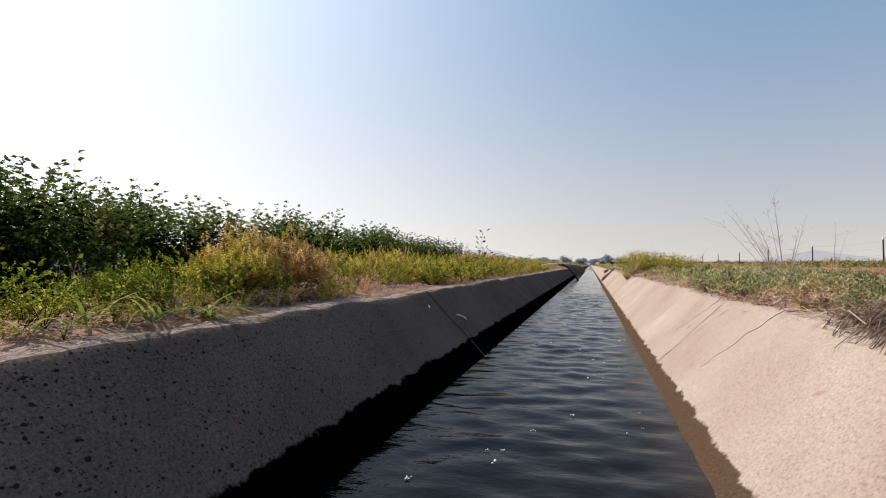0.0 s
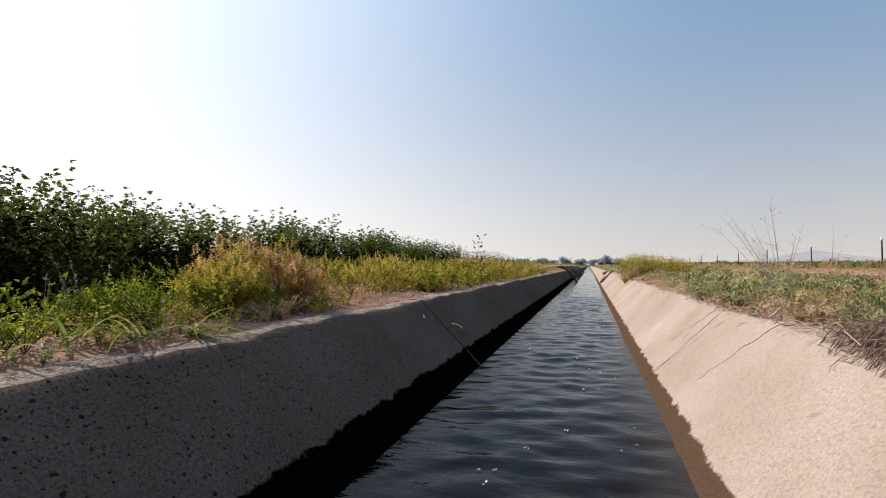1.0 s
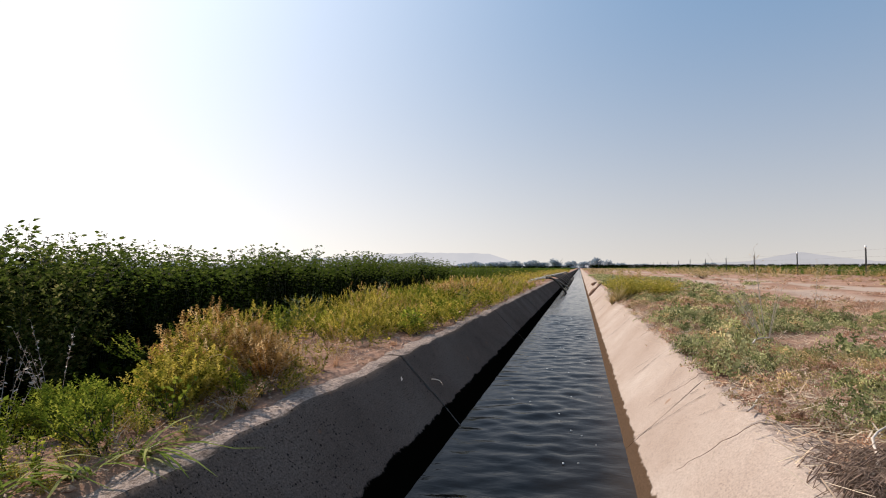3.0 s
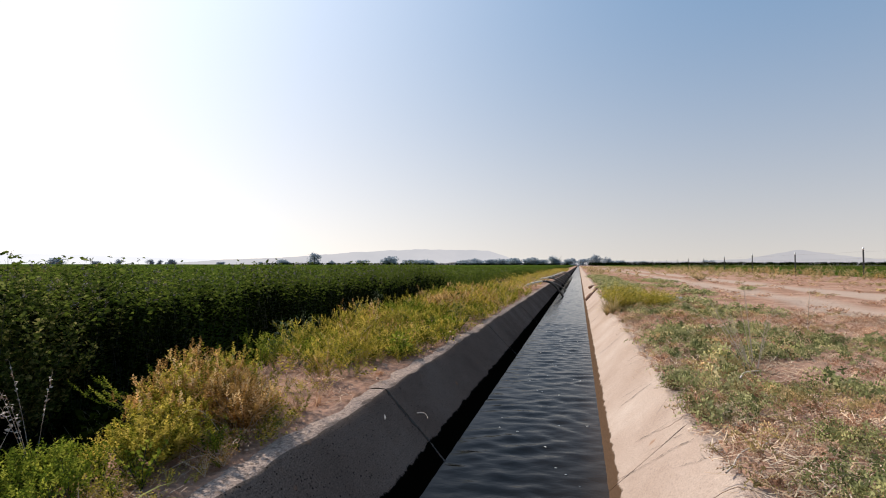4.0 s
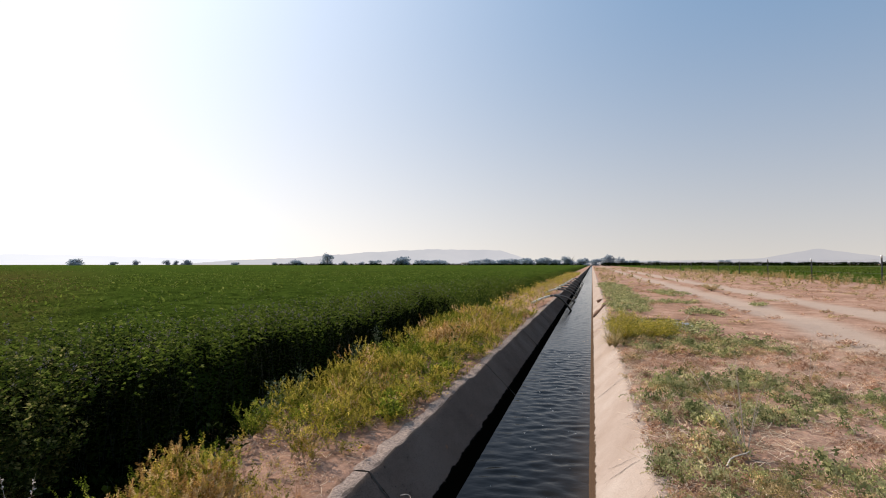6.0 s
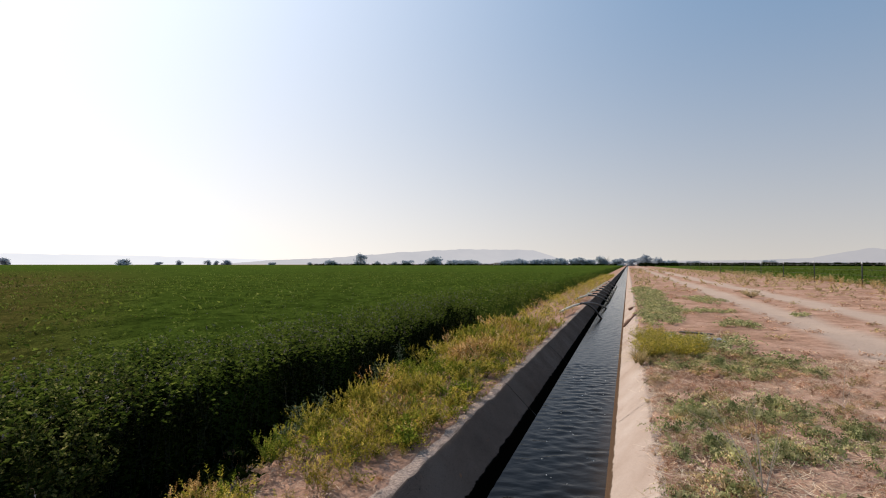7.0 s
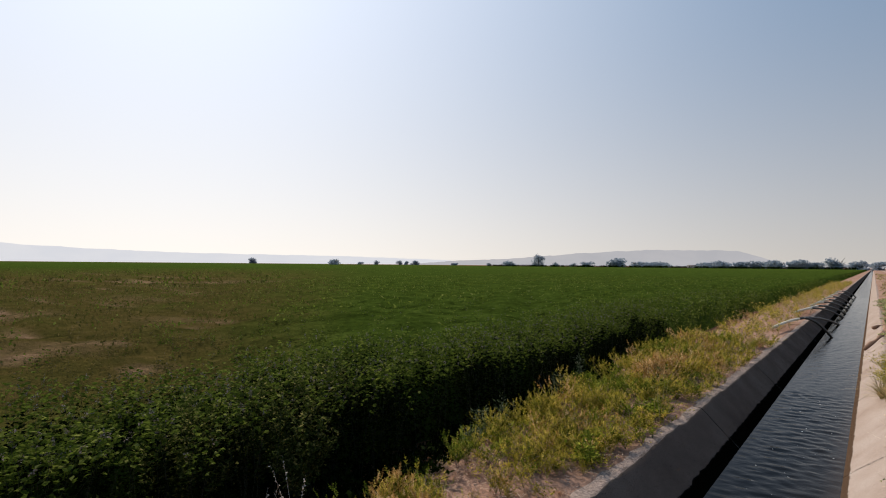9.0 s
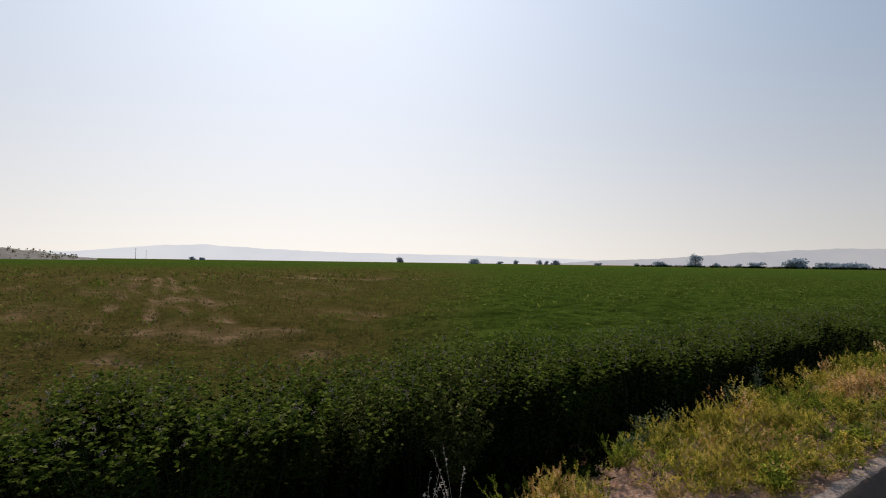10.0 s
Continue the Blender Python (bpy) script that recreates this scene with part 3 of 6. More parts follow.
for n, (ya, yb, oa, ob_, wd) in enumerate(CRACKS):
    k = np.linspace(0, 1, 60)
    o = oa + (ob_ - oa) * k
    jag = np.cumsum(rng.normal(0, 1, 60))
    jag -= np.linspace(jag[0], jag[-1], 60)
    yy = ya + (yb - ya) * k + 0.0028 * jag
    w = wd * np.clip(0.15 + 0.9 * np.abs(wob(k * 7, n * 2, 0.5, n)) + rng.normal(0, 0.22, 60), 0.06, 1.2) * np.clip(4 * (1 - k), 0.1, 1)
    b = Build()
    b.strip(np.stack([LIP_R + o - 0.0025, yy, o + 0.0035], -1), w, 0, np.array((0.0, 1.0, 0.0)))
    part("crack", b.mesh("crack", [DARK_CRACK]), ditch, "dirt-filled crack across the concrete")
# joints of the shaded side, dark filler behind the gap
for n in range(16):
    y = -6.55 + 3.1 * (n + 1)
    k = np.linspace(0, 1, 90)
    o = -0.60 * k
    jag = np.cumsum(rng.normal(0, 1, 90))
    jag -= np.linspace(jag[0], jag[-1], 90)
    w = np.clip(0.013 + 0.006 * wob(k * 9, n, 0.5, n + 1) + rng.normal(0, 0.006, 90), 0.003, 0.04) * (1 if y < 4 else 0.6)
    b = Build()
    b.strip(np.stack([LIP_L - o + 0.0025, y + 0.0022 * jag, o + 0.0025], -1), w, 0, np.array((0.0, 1.0, 0.0)))
    part("joint_filler", b.mesh("joint_filler", [DARK_CRACK]), ditch, "dark crumbled joint filler")

b = Build()
b.leaf(np.array((-0.645, 2.46, -0.07)), np.array((-0.35, 0.75, 0.35)), 0.045, 0.011)
tagged(part("dry_leaf", b.mesh("dry_leaf", [PALE_TWIG])), "pale dry leaf stuck to the concrete", "leaf")
b = Build()
k = np.linspace(0, 1, 6)
b.tube(np.stack([-0.60 + 0.06 * k, 2.82 + 0.05 * np.sin(k * 3), -0.135 - 0.03 * k], -1), 0.004 * (1.1 - k), 4)
tagged(part("dry_sprig", b.mesh("dry_sprig", [PALE_TWIG])), "pinkish dry sprig caught in the joint", "sprig")

# ---- water ----
wx = np.linspace(-0.46, 0.46, 47)
wy = np.concatenate([np.arange(-4, 9, 0.022), np.arange(9, 40, 0.08), np.linspace(40, 420, 300)])
WX, WY = np.meshgrid(wx, wy, indexing="ij")
wz = np.zeros_like(WX)
fade = np.clip(1.2 - WY / 60, 0.2, 1)
for _ in range(46):
    lam = rng.uniform(0.04, 0.22)
    ang = rng.normal(0.1, 0.55)
    kx, ky = np.sin(ang) * 2 * np.pi / lam, np.cos(ang) * 2 * np.pi / lam
    wz += 0.0037 * lam * np.sin(kx * WX + ky * WY + rng.uniform(0, 6.28) + 1.2 * wob(WX, WY, 0.5, rng.uniform(0, 9)))
wz *= fade * (1 - 0.85 * np.clip(np.abs(WX) / 0.42, 0, 1) ** 4)
wv = np.stack([WX, WY, WATER_Z + wz], -1).reshape(-1, 3)
nw = len(wy)
ii, jj = np.meshgrid(np.arange(len(wx) - 1), np.arange(nw - 1), indexing="ij")
a0 = (ii * nw + jj).ravel()
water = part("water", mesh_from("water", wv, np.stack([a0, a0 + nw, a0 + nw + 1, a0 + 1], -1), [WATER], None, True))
tagged(water, "silty dark running water with small ripples in the ditch", "water", kind="structure")

# ---- plants: templates ----


def crop_stem(height, nodes_n, leaf_len, head=False, lo=0.15, tip=2.0):
    """One leafy stem with three leaflets at each node."""
    b = Build()
    bend = rng.normal(0, 0.12, 2)
    k = np.linspace(0, 1, 3)
    pts = np.stack([bend[0] * k ** 2 * height, bend[1] * k ** 2 * height, k * height], -1)
    b.tube(pts, 0.0022 * (1.2 - k), 3, 1)
    for t in np.linspace(lo, 1.0, nodes_n):
        p = np.array([np.interp(t, k, pts[:, i]) for i in range(3)])
        a = rng.uniform(0, 6.28)
        out = np.array((np.cos(a), np.sin(a), rng.uniform(0.1, 0.9)))
        reach = rng.uniform(0.01, 0.055) * (1.25 - t * 0.6)
        q = p + out * reach
        for da in (-0.8, 0, 0.8):
            d = np.array((np.cos(a + da), np.sin(a + da), rng.uniform(-0.4, 0.6)))
            # above tip the leaflets take the sunlit tone, below it the shade-dark one
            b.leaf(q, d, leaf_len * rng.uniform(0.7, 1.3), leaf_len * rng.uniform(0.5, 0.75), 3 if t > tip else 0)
    if head:
        for _ in range(9):
            b.leaf(pts[-1] + rng.normal(0, 0.008, 3), rng.normal(0, 1, 3) + (0, 0, 0.6), 0.013, 0.009, 2)
    return b


def merge(builds, offsets):
    b = Build()
    for q, o in zip(builds, offsets):
        v, f, m = q.arrays()
        b.v.append(v + np.asarray(o))
        b.f.append(f + b.n)
        b.m.append(m)
        b.n += len(v)
    return b.arrays()


def crop_plant(height, stems, nodes_n, leaf_len, spread, heads=0.5, lo=0.15, tip=2.0):
    return merge([crop_stem(height * rng.uniform(0.86, 1.06), nodes_n, leaf_len, rng.random() < heads, lo, tip) for _ in range(stems)], [(rng.normal(0, spread), rng.normal(0, spread), 0) for _ in range(stems)])


def weed_plant(height, stems, leaves, leaf_len, leaf_w, spread=0.55, head=0.0):
    """Branching annual weed: stems fan out, narrow leaves all the way up."""
    b = Build()
    for _ in range(stems):
        a = rng.uniform(0, 6.28)
        lean = rng.uniform(0.05, spread)
        h = height * rng.uniform(0.55, 1.1)
        k = np.linspace(0, 1, 3)
        pts = np.stack([np.cos(a) * lean * h * k ** 1.3, np.sin(a) * lean * h * k ** 1.3, h * k * (1 - 0.18 * lean * k)], -1)
        b.tube(pts, 0.0017 * (1.25 - k), 3, 1)
        for t in rng.uniform(0.12, 1.0, leaves):
            p = np.array([np.interp(t, k, pts[:, i]) for i in range(3)]) + rng.normal(0, 0.006, 3)
            aa = rng.uniform(0, 6.28)
            b.leaf(p, np.array((np.cos(aa), np.sin(aa), rng.uniform(0.1, 1.3))), leaf_len * rng.uniform(0.6, 1.3), leaf_w * rng.uniform(0.7, 1.2), 2 if rng.random() < head and t > 0.7 else 0)
    return b.arrays()


def spire_weed(height, stems, shoots, leaf_len, leaf_w, n=11, spread=0.5, long=0.08):
    """Feathery annual weed: fanned stems carrying upright leafy shoots, with gaps between them."""
    b = Build()
    for _ in range(stems):
        a, lean = rng.uniform(0, 6.28), rng.uniform(0.05, spread)
        h = height * rng.uniform(0.6, 1.1)
        k = np.linspace(0, 1, 4)
        pts = np.stack([np.cos(a) * lean * h * k ** 1.2, np.sin(a) * lean * h * k ** 1.2, h * k], -1)
        b.tube(pts, 0.0016 * (1.25 - k), 3, 1)
        for t in np.append(rng.uniform(0.22, 0.95, shoots - 1), 1.0):
            p = np.array([np.interp(t, k, pts[:, i]) for i in range(3)])
            aa, o = rng.uniform(0, 6.28), rng.uniform(0.4, 1.3) * (t < 1) + 0.25
            l = long * rng.uniform(0.6, 1.25) * (1.15 - 0.4 * t)
            q = np.linspace(0, 1, 3)
            sp = p + np.stack([np.cos(aa) * o * l * q, np.sin(aa) * o * l * q, l * q * (0.55 + 0.4 * q)], -1)
            b.shoot(sp, n, leaf_len, leaf_w)
    return b.arrays()


def runner_plant(radius, stems, n, leaf_len, leaf_w, height=0.05):
    """Creeping plant: leafy runners that arch up from the middle and come down to the soil."""
    b = Build()
    for _ in range(stems):
        a, r, hh = rng.uniform(0, 6.28), radius * rng.uniform(0.45, 1.15), height * rng.uniform(0.3, 1.2)
        q = np.linspace(0.05, 1, 6)
        bend = rng.normal(0, 0.5)
        b.shoot(np.stack([np.cos(a + bend * q) * r * q, np.sin(a + bend * q) * r * q, 0.008 + hh * np.sin(q * 2.7)], -1), n, leaf_len, leaf_w, 0.35)
    return b.arrays()


def mat_plant(radius, stems, leaves, leaf_len, height=0.05):
    """Creeping plant: runners along the soil with small leaves."""
    b = Build()
    for _ in range(stems):
        a = rng.uniform(0, 6.28)
        r = radius * rng.uniform(0.5, 1.15)
        hh = height * rng.uniform(0.3, 1.2)
        for t in rng.uniform(0.05, 1, leaves):
            p = np.array((np.cos(a + 0.3 * t) * r * t, np.sin(a + 0.3 * t) * r * t, 0.006 + hh * np.sin(t * 2.6) + rng.uniform(0, 0.012))) + rng.normal(0, 0.008, 3)
            aa = rng.uniform(0, 6.28)
            b.leaf(p, np.array((np.cos(aa), np.sin(aa), rng.uniform(0.0, 0.9))), leaf_len * rng.uniform(0.6, 1.3), leaf_len * rng.uniform(0.35, 0.55), 0)
    return b.arrays()


def tuft(height, n, leaf_len, leaf_w):
    """Coarse clump of leaves for the middle distance."""
    b = Build()
    for _ in range(n):
        p = np.array((rng.normal(0, height * 0.3), rng.normal(0, height * 0.3), height * rng.uniform(0.25, 0.95)))
        b.leaf(p, rng.normal(0, 0.6, 3) + (0, 0, 0.55), leaf_len * rng.uniform(0.6, 1.3), leaf_w * rng.uniform(0.6, 1.2), 0)
    return b.arrays()


def blade_clump(n, length, width, spread=0.8, way=None):
    b = Build()
    for _ in range(n):
        a = rng.uniform(0, 6.28) if way is None else rng.normal(way, 1.0)
        ln = length * rng.uniform(0.5, 1.15)
        out = rng.uniform(0.2 if way is None else 0.7, spread)
        k = np.linspace(0, 1, 6)
        r = ln * out * k ** 1.4
        z = ln * (k * (1 - 0.35 * out) - 0.45 * out * k ** 2.6)
        pts = np.stack([np.cos(a) * r, np.sin(a) * r, np.maximum(z, 0.004)], -1) + np.array((rng.normal(0, 0.012), rng.normal(0, 0.012), 0))
        b.strip(pts, width * np.array((0.7, 1, 1, 0.85, 0.55, 0.06)))
    return b.arrays()


def sprinkle(x0, x1, y0, y1, per_m2, keep=None):
    n = int((x1 - x0) * (y1 - y0) * per_m2)
    p = np.stack([rng.uniform(x0, x1, n), rng.uniform(y0, y1, n)], -1)
    if keep is not None:
        p = p[rng.random(n) < keep(p[:, 0], p[:, 1])]
    return p


def seat(p, sink=0.0):
    return np.column_stack([p, ground_z(p[:, 0], p[:, 1]) - sink])


def stuff(name, made, mats, label, category):
    ob = part(name, mesh_from(name, *made[:2], mats, made[2] if len(mats) > 1 else None))
    return tagged(ob, label, category, kind="stuff")


def oval(x, y, cx, cy, rx, ry, soft=0.35):
    d = np.hypot((x - cx) / rx, (y - cy) / ry) + 0.22 * wob(x, y, 0.45, cx)
    return np.clip((1 - d) / soft + 0.5, 0, 1)


# ---- the crop field ----
def thin(x, y):
    """How far the stand has failed: 1 bare, 0 full."""
    a = np.degrees(np.arctan2(-x, y))
    base = np.clip((a - 49) / 17, 0, 1) * np.clip((-x - 3.7) / 1.2, 0, 1) * np.clip((110 + x) / 60, 0, 1)
    strip_ = np.exp(-((x + 38.5 - (y - 15) * 0.6) / 1.6) ** 2) * ((y > 11) & (y < 19.5)) * (0.75 + 0.3 * wob(x, y, 1.2, 2))
    rows_ = sum(np.exp(-((y - q + 0.045 * x) / 0.15) ** 2) for q in (-1.28, -0.2, 0.62, 1.5)) * np.clip((-x - 10) / 6, 0, 1) * np.clip((x + 46) / 8, 0, 1) * np.clip(0.35 + 0.8 * wob(x, y, 1.5, 8), 0, 0.9)
    spots = np.clip(wob(x, y, 0.9, 21) * 1.6 - 0.75, 0, 1) * (x < -4.6)
    return np.clip(base * (0.60 + 0.22 * wob(x, y, 2.6, 3) + 0.35 * spots) + strip_ + rows_ * base, 0, 0.98)


def edge_x(y):
    return -2.42 - 0.14 * wob(y, y * 0 + 2, 1.3, 1) - 0.05 * np.clip(np.asarray(y) - 6, 0, 8)


def edge_keep(x, y):
    return (x < edge_x(y)).astype(float) * (1 - 0.85 * np.clip(thin(x, y) * 2.4 - 1.5, 0, 1))


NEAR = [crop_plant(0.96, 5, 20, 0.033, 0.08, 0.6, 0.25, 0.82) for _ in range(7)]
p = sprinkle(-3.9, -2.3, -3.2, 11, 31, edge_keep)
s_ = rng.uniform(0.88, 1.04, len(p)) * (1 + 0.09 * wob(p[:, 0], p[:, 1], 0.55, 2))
stuff("field_crop", scattered(NEAR, seat(p), s_, 0.09), [SHADED_CROP_LEAF, CROP_STEM, CROP_HEAD, LIT_CROP_LEAF], "tall leafy forage crop along the field's edge, lower leaves coloured shade-dark", "crop")


def stand(templates, p, s_, mats_of, lean, label):
    """The green plants and the browning ones, as two stands."""
    dry = rng.random(len(p)) < 1.15 * thin(p[:, 0], p[:, 1])
    for keep, mats, lab in ((~dry, mats_of(LIT_CROP_LEAF), label), (dry, mats_of(CROP_DRY), "browning thin " + label)):
        if keep.any():
            stuff("field_crop", scattered(templates, seat(p[keep]), s_[keep], lean), mats, lab, "crop")


MID = [crop_plant(0.85, 3, 9, 0.055, 0.08, 0.5) for _ in range(6)]
p = sprinkle(-9.5, -3.85, -2.6, 16, 6.2, edge_keep)
p = np.concatenate([p, sprinkle(-6.5, -2.6, 10, 26, 10, edge_keep)])
s_ = rng.uniform(0.75, 1.05, len(p)) * np.where(p[:, 0] < -5, 0.86, 1.0) * (1 - 0.42 * thin(p[:, 0], p[:, 1]))
stand(MID, p, s_, lambda g: [g, CROP_STEM, CROP_HEAD], 0.12, "forage crop with pale seed heads")
FAR = [tuft(0.74, 11, 0.14, 0.06) for _ in range(6)]
p = sprinkle(-34, -2.9, -7, 60, 3.8, lambda x, y: edge_keep(x, y) * ((x < -9) | (y > 15)))
s_ = rng.uniform(0.8, 1.1, len(p)) * (1 - 0.45 * thin(p[:, 0], p[:, 1]))
stand(FAR, p, s_, lambda g: [g], 0.1, "forage crop further out in the field")
FAR2 = [tuft(0.66, 9, 0.26, 0.13) for _ in range(5)]
p = sprinkle(-130, -2.9, -20, 190, 0.33, lambda x, y: edge_keep(x, y) * ((x < -30) | (y > 55)))
stand(FAR2, p, rng.uniform(0.85, 1.05, len(p)), lambda g: [g], 0.1, "forage crop in the distance")
p = np.concatenate([sprinkle(-4.3, -2.5, -6, -3.2, 9, edge_keep), sprinkle(-9, -4.3, -7, -2.6, 5, edge_keep)])
stand(MID, p, rng.uniform(0.75, 1.0, len(p)), lambda g: [g, CROP_STEM, CROP_HEAD], 0.12, "forage crop back along the field's edge")
# closed canopy under the leaf tips, out to the far edge
# Front fold is an added hidden sheet that keeps light out of the stand.
cx_ = -np.concatenate([[2.82, 2.88, 3.0, 3.3], np.arange(3.7, 12, 0.3), 12 * 1.13 ** np.arange(0, 40)])[::-1]
cy_ = np.concatenate([-60 * 1.3 ** np.arange(9, 0, -1), np.arange(-60, -6, 1.5), np.arange(-6, -3, 0.35), np.arange(-3, 5, 0.12), np.arange(5, 16, 0.35), 16 * 1.085 ** np.arange(0, 46)])
CX, CY = np.meshgrid(cx_, cy_, indexing="ij")
inside = -CX - 2.82 - 0.14 * wob(CY, CY * 0 + 2, 1.3, 1) - 0.05 * np.clip(CY - 6, 0, 8)
cz = FIELD_Z + 0.64 * (1 - np.exp(-np.clip(inside, 0, 9) / 0.16)) + 0.07 * wob(CX, CY, 0.7, 2) * (inside > 0.2) - 0.36 * np.clip(thin(CX, CY) * 1.6, 0, 1) + 0.06 * np.clip(np.hypot(CX, CY) / 60 - 0.5, 0, 1) - 0.04 * (inside <= 0.1)
cv = np.stack([CX, CY, cz], -1).reshape(-1, 3)
nc = len(cy_)
ii, jj = np.meshgrid(np.arange(len(cx_) - 1), np.arange(nc - 1), indexing="ij")
a0 = (ii * nc + jj).ravel()
canopy = mesh_from("crop_canopy", cv, np.stack([a0, a0 + nc, a0 + nc + 1, a0 + 1], -1), [CANOPY], None, True)
canopy.attributes.new("failing", "FLOAT", "POINT").data.foreach_set("value", np.clip(1.7 * thin(CX, CY), 0, 1).astype(np.float32).ravel())
canopy.attributes.new("bare", "FLOAT", "POINT").data.foreach_set("value", np.clip(3.0 * thin(CX, CY) - 2.0, 0, 1).astype(np.float32).ravel())
tagged(part("crop_canopy", canopy), "unbroken green crop reaching to the far edge of the field", "crop", kind="stuff")

# ---- left bank weeds ----
BARE = [(-1.55, 2.62, 0.30, 0.22), (-1.15, 2.45, 0.22, 0.28), (-0.95, 2.8, 0.10, 0.5), (-1.3, 2.95, 0.2, 0.15)]


def bank_keep(x, y):
    k = np.clip((-x - 0.86) / 0.1, 0, 1) * np.clip((bank_edge(y) + 0.06 + x) / 0.12, 0, 1)
    for b in BARE:
        k = k * (1 - oval(x, y, *b))
    return k


def bank_stand(x, y):
    return bank_keep(x, y) * np.clip(0.8 + 0.5 * wob(x, y, 0.7, 5), 0, 1) * np.clip(0.85 + 0.7 * wob(x, y, 0.16, 2), 0.12, 1)


for tmpl, y0, y1, dens in (([spire_weed(0.20, 6, 6, 0.013, 0.0058, 10, 1.0, 0.055) for _ in range(8)], 1.75, 4.4, 120), ([spire_weed(0.21, 6, 5, 0.022, 0.010, 7, 1.0, 0.075) for _ in range(8)], 4.4, 11.0, 78)):
    p = sprinkle(-2.45, -0.9, y0, y1, dens, bank_stand)
    s_ = rng.uniform(0.5, 1.2, len(p)) * np.clip(0.55 + (-p[:, 0] - 0.9) * 1.2, 0.45, 1.1)
    kind_ = wob(p[:, 0], p[:, 1], 0.55, 17) + rng.normal(0, 0.2, len(p)) + 0.9 * oval(p[:, 0], p[:, 1], -1.3, 7.4, 0.5, 1.1)
    for pick_, mats_, lab in ((kind_ < -0.35, [WEED_GREEN, CROP_STEM], "green feathery weeds along the ditch bank"), ((kind_ >= -0.35) & (kind_ < 0.75), [WEED_LEAF, WEED_STEM], "yellow-green feathery weeds along the ditch bank"), (kind_ >= 0.75, [DRY_LEAF, PALE_TWIG], "dry orange-brown feathery weeds along the ditch bank")):
        stuff("bank_weeds", scattered(tmpl, seat(p[pick_]), s_[pick_], 0.3), mats_, lab, "weeds")
LOW = [spire_weed(0.11, 5, 6, 0.0105, 0.0048, 9, 0.9, 0.045) for _ in range(7)]
p = sprinkle(-1.75, -0.9, 0.45, 1.75, 130, lambda x, y: bank_keep(x, y) * np.clip(0.65 + 0.6 * wob(x, y, 0.25, 5), 0, 1))
kind_ = wob(p[:, 0], p[:, 1], 0.3, 8) + rng.normal(0, 0.2, len(p))
for pick_, mats_, lab in ((kind_ < 0.65, [WEED_GREEN, CROP_STEM], "low bright green weeds on the near bank"), (kind_ >= 0.65, [WEED_LEAF, WEED_STEM], "low yellow-green weeds on the near bank")):
    stuff("bank_weeds", scattered(LOW, seat(p[pick_]), rng.uniform(0.5, 1.25, pick_.sum()), 0.2), mats_, lab, "weeds")
CARPET = [spire_weed(0.12, 4, 4, 0.020, 0.0095, 6, 1.1, 0.05) for _ in range(7)]
p = np.concatenate([sprinkle(-2.3, -0.88, 3.0, 9.5, 72, lambda x, y: bank_keep(x, y) * np.clip(0.8 + 0.5 * wob(x, y, 0.4, 31), 0, 1)), sprinkle(-0.94, -0.82, 4.3, 12, 90, lambda x, y: np.clip(0.5 + 0.8 * wob(x, y, 0.5, 13), 0, 1))])
kind_ = wob(p[:, 0], p[:, 1], 0.45, 27) + rng.normal(0, 0.25, len(p))
at_ = np.column_stack([p, np.maximum(ground_z(p[:, 0], p[:, 1]), -0.005)])
for pick_, mats_, lab in ((kind_ < -0.4, [WEED_GREEN, CROP_STEM], "low green weeds carpeting the bank"), ((kind_ >= -0.4) & (kind_ < 0.7), [WEED_LEAF, WEED_STEM], "low yellow-green weeds carpeting the bank"), (kind_ >= 0.7, [DRY_LEAF, PALE_TWIG], "low dried weeds carpeting the bank")):
    stuff("bank_weeds", scattered(CARPET, at_[pick_], rng.uniform(0.6, 1.3, pick_.sum()), 0.25), mats_, lab, "weeds")
GW = [weed_plant(0.13, 6, 16, 0.015, 0.010, 0.9) for _ in range(5)]
p = sprinkle(-2.45, -0.9, 0.4, 8, 38, lambda x, y: bank_keep(x, y) * np.clip(np.where(y < 1.6, 0.6, 0.12) + 0.9 * wob(x, y, 0.5, 9), 0, 1))
stuff("bank_weeds", scattered(GW, seat(p), rng.uniform(0.6, 1.2, len(p)), 0.2), [WEED_GREEN, CROP_STEM], "low broad-leaved green weeds on the bank", "weeds")
# Added weeds with shade-dark leaves stand in for the black shadow in the furrow.
SHADY = [weed_plant(0.20, 5, 10, 0.042, 0.024, 0.9) for _ in range(5)]
p = sprinkle(-2.75, -1.5, -0.6, 9, 75, lambda x, y: np.clip((-x - bank_edge(y) + 0.02) / 0.1, 0, 1))
stuff("bank_weeds", scattered(SHADY, seat(p), rng.uniform(0.7, 1.4, len(p)), 0.3), [SHADED_CROP_LEAF, CROP_STEM], "added low weeds in the crop's shade, that shade painted into their leaves", "weeds")
p = sprinkle(-0.99, -0.86, 0.5, 2.1, 190, lambda x, y: np.clip(0.55 + 0.6 * wob(x, y, 0.16, 10), 0, 1) * np.clip((-x - 0.84) / 0.07, 0.1, 1))
stuff("bank_weeds", scattered(GW, seat(p), rng.uniform(0.2, 0.45, len(p)), 0.4), [WEED_GREEN, CROP_STEM], "small green weeds creeping up to the lip", "weeds")
LS = [weed_plant(0.11, 8, 16, 0.012, 0.006, 1.2) for _ in range(4)]
p = sprinkle(-1.10, -0.875, 0.5, 2.2, 260, lambda x, y: np.clip(0.75 + 0.5 * wob(x, y, 0.2, 19), 0, 1))
dry_ = rng.random(len(p)) < np.clip((p[:, 1] - 1.2) / 0.6, 0.12, 0.8)
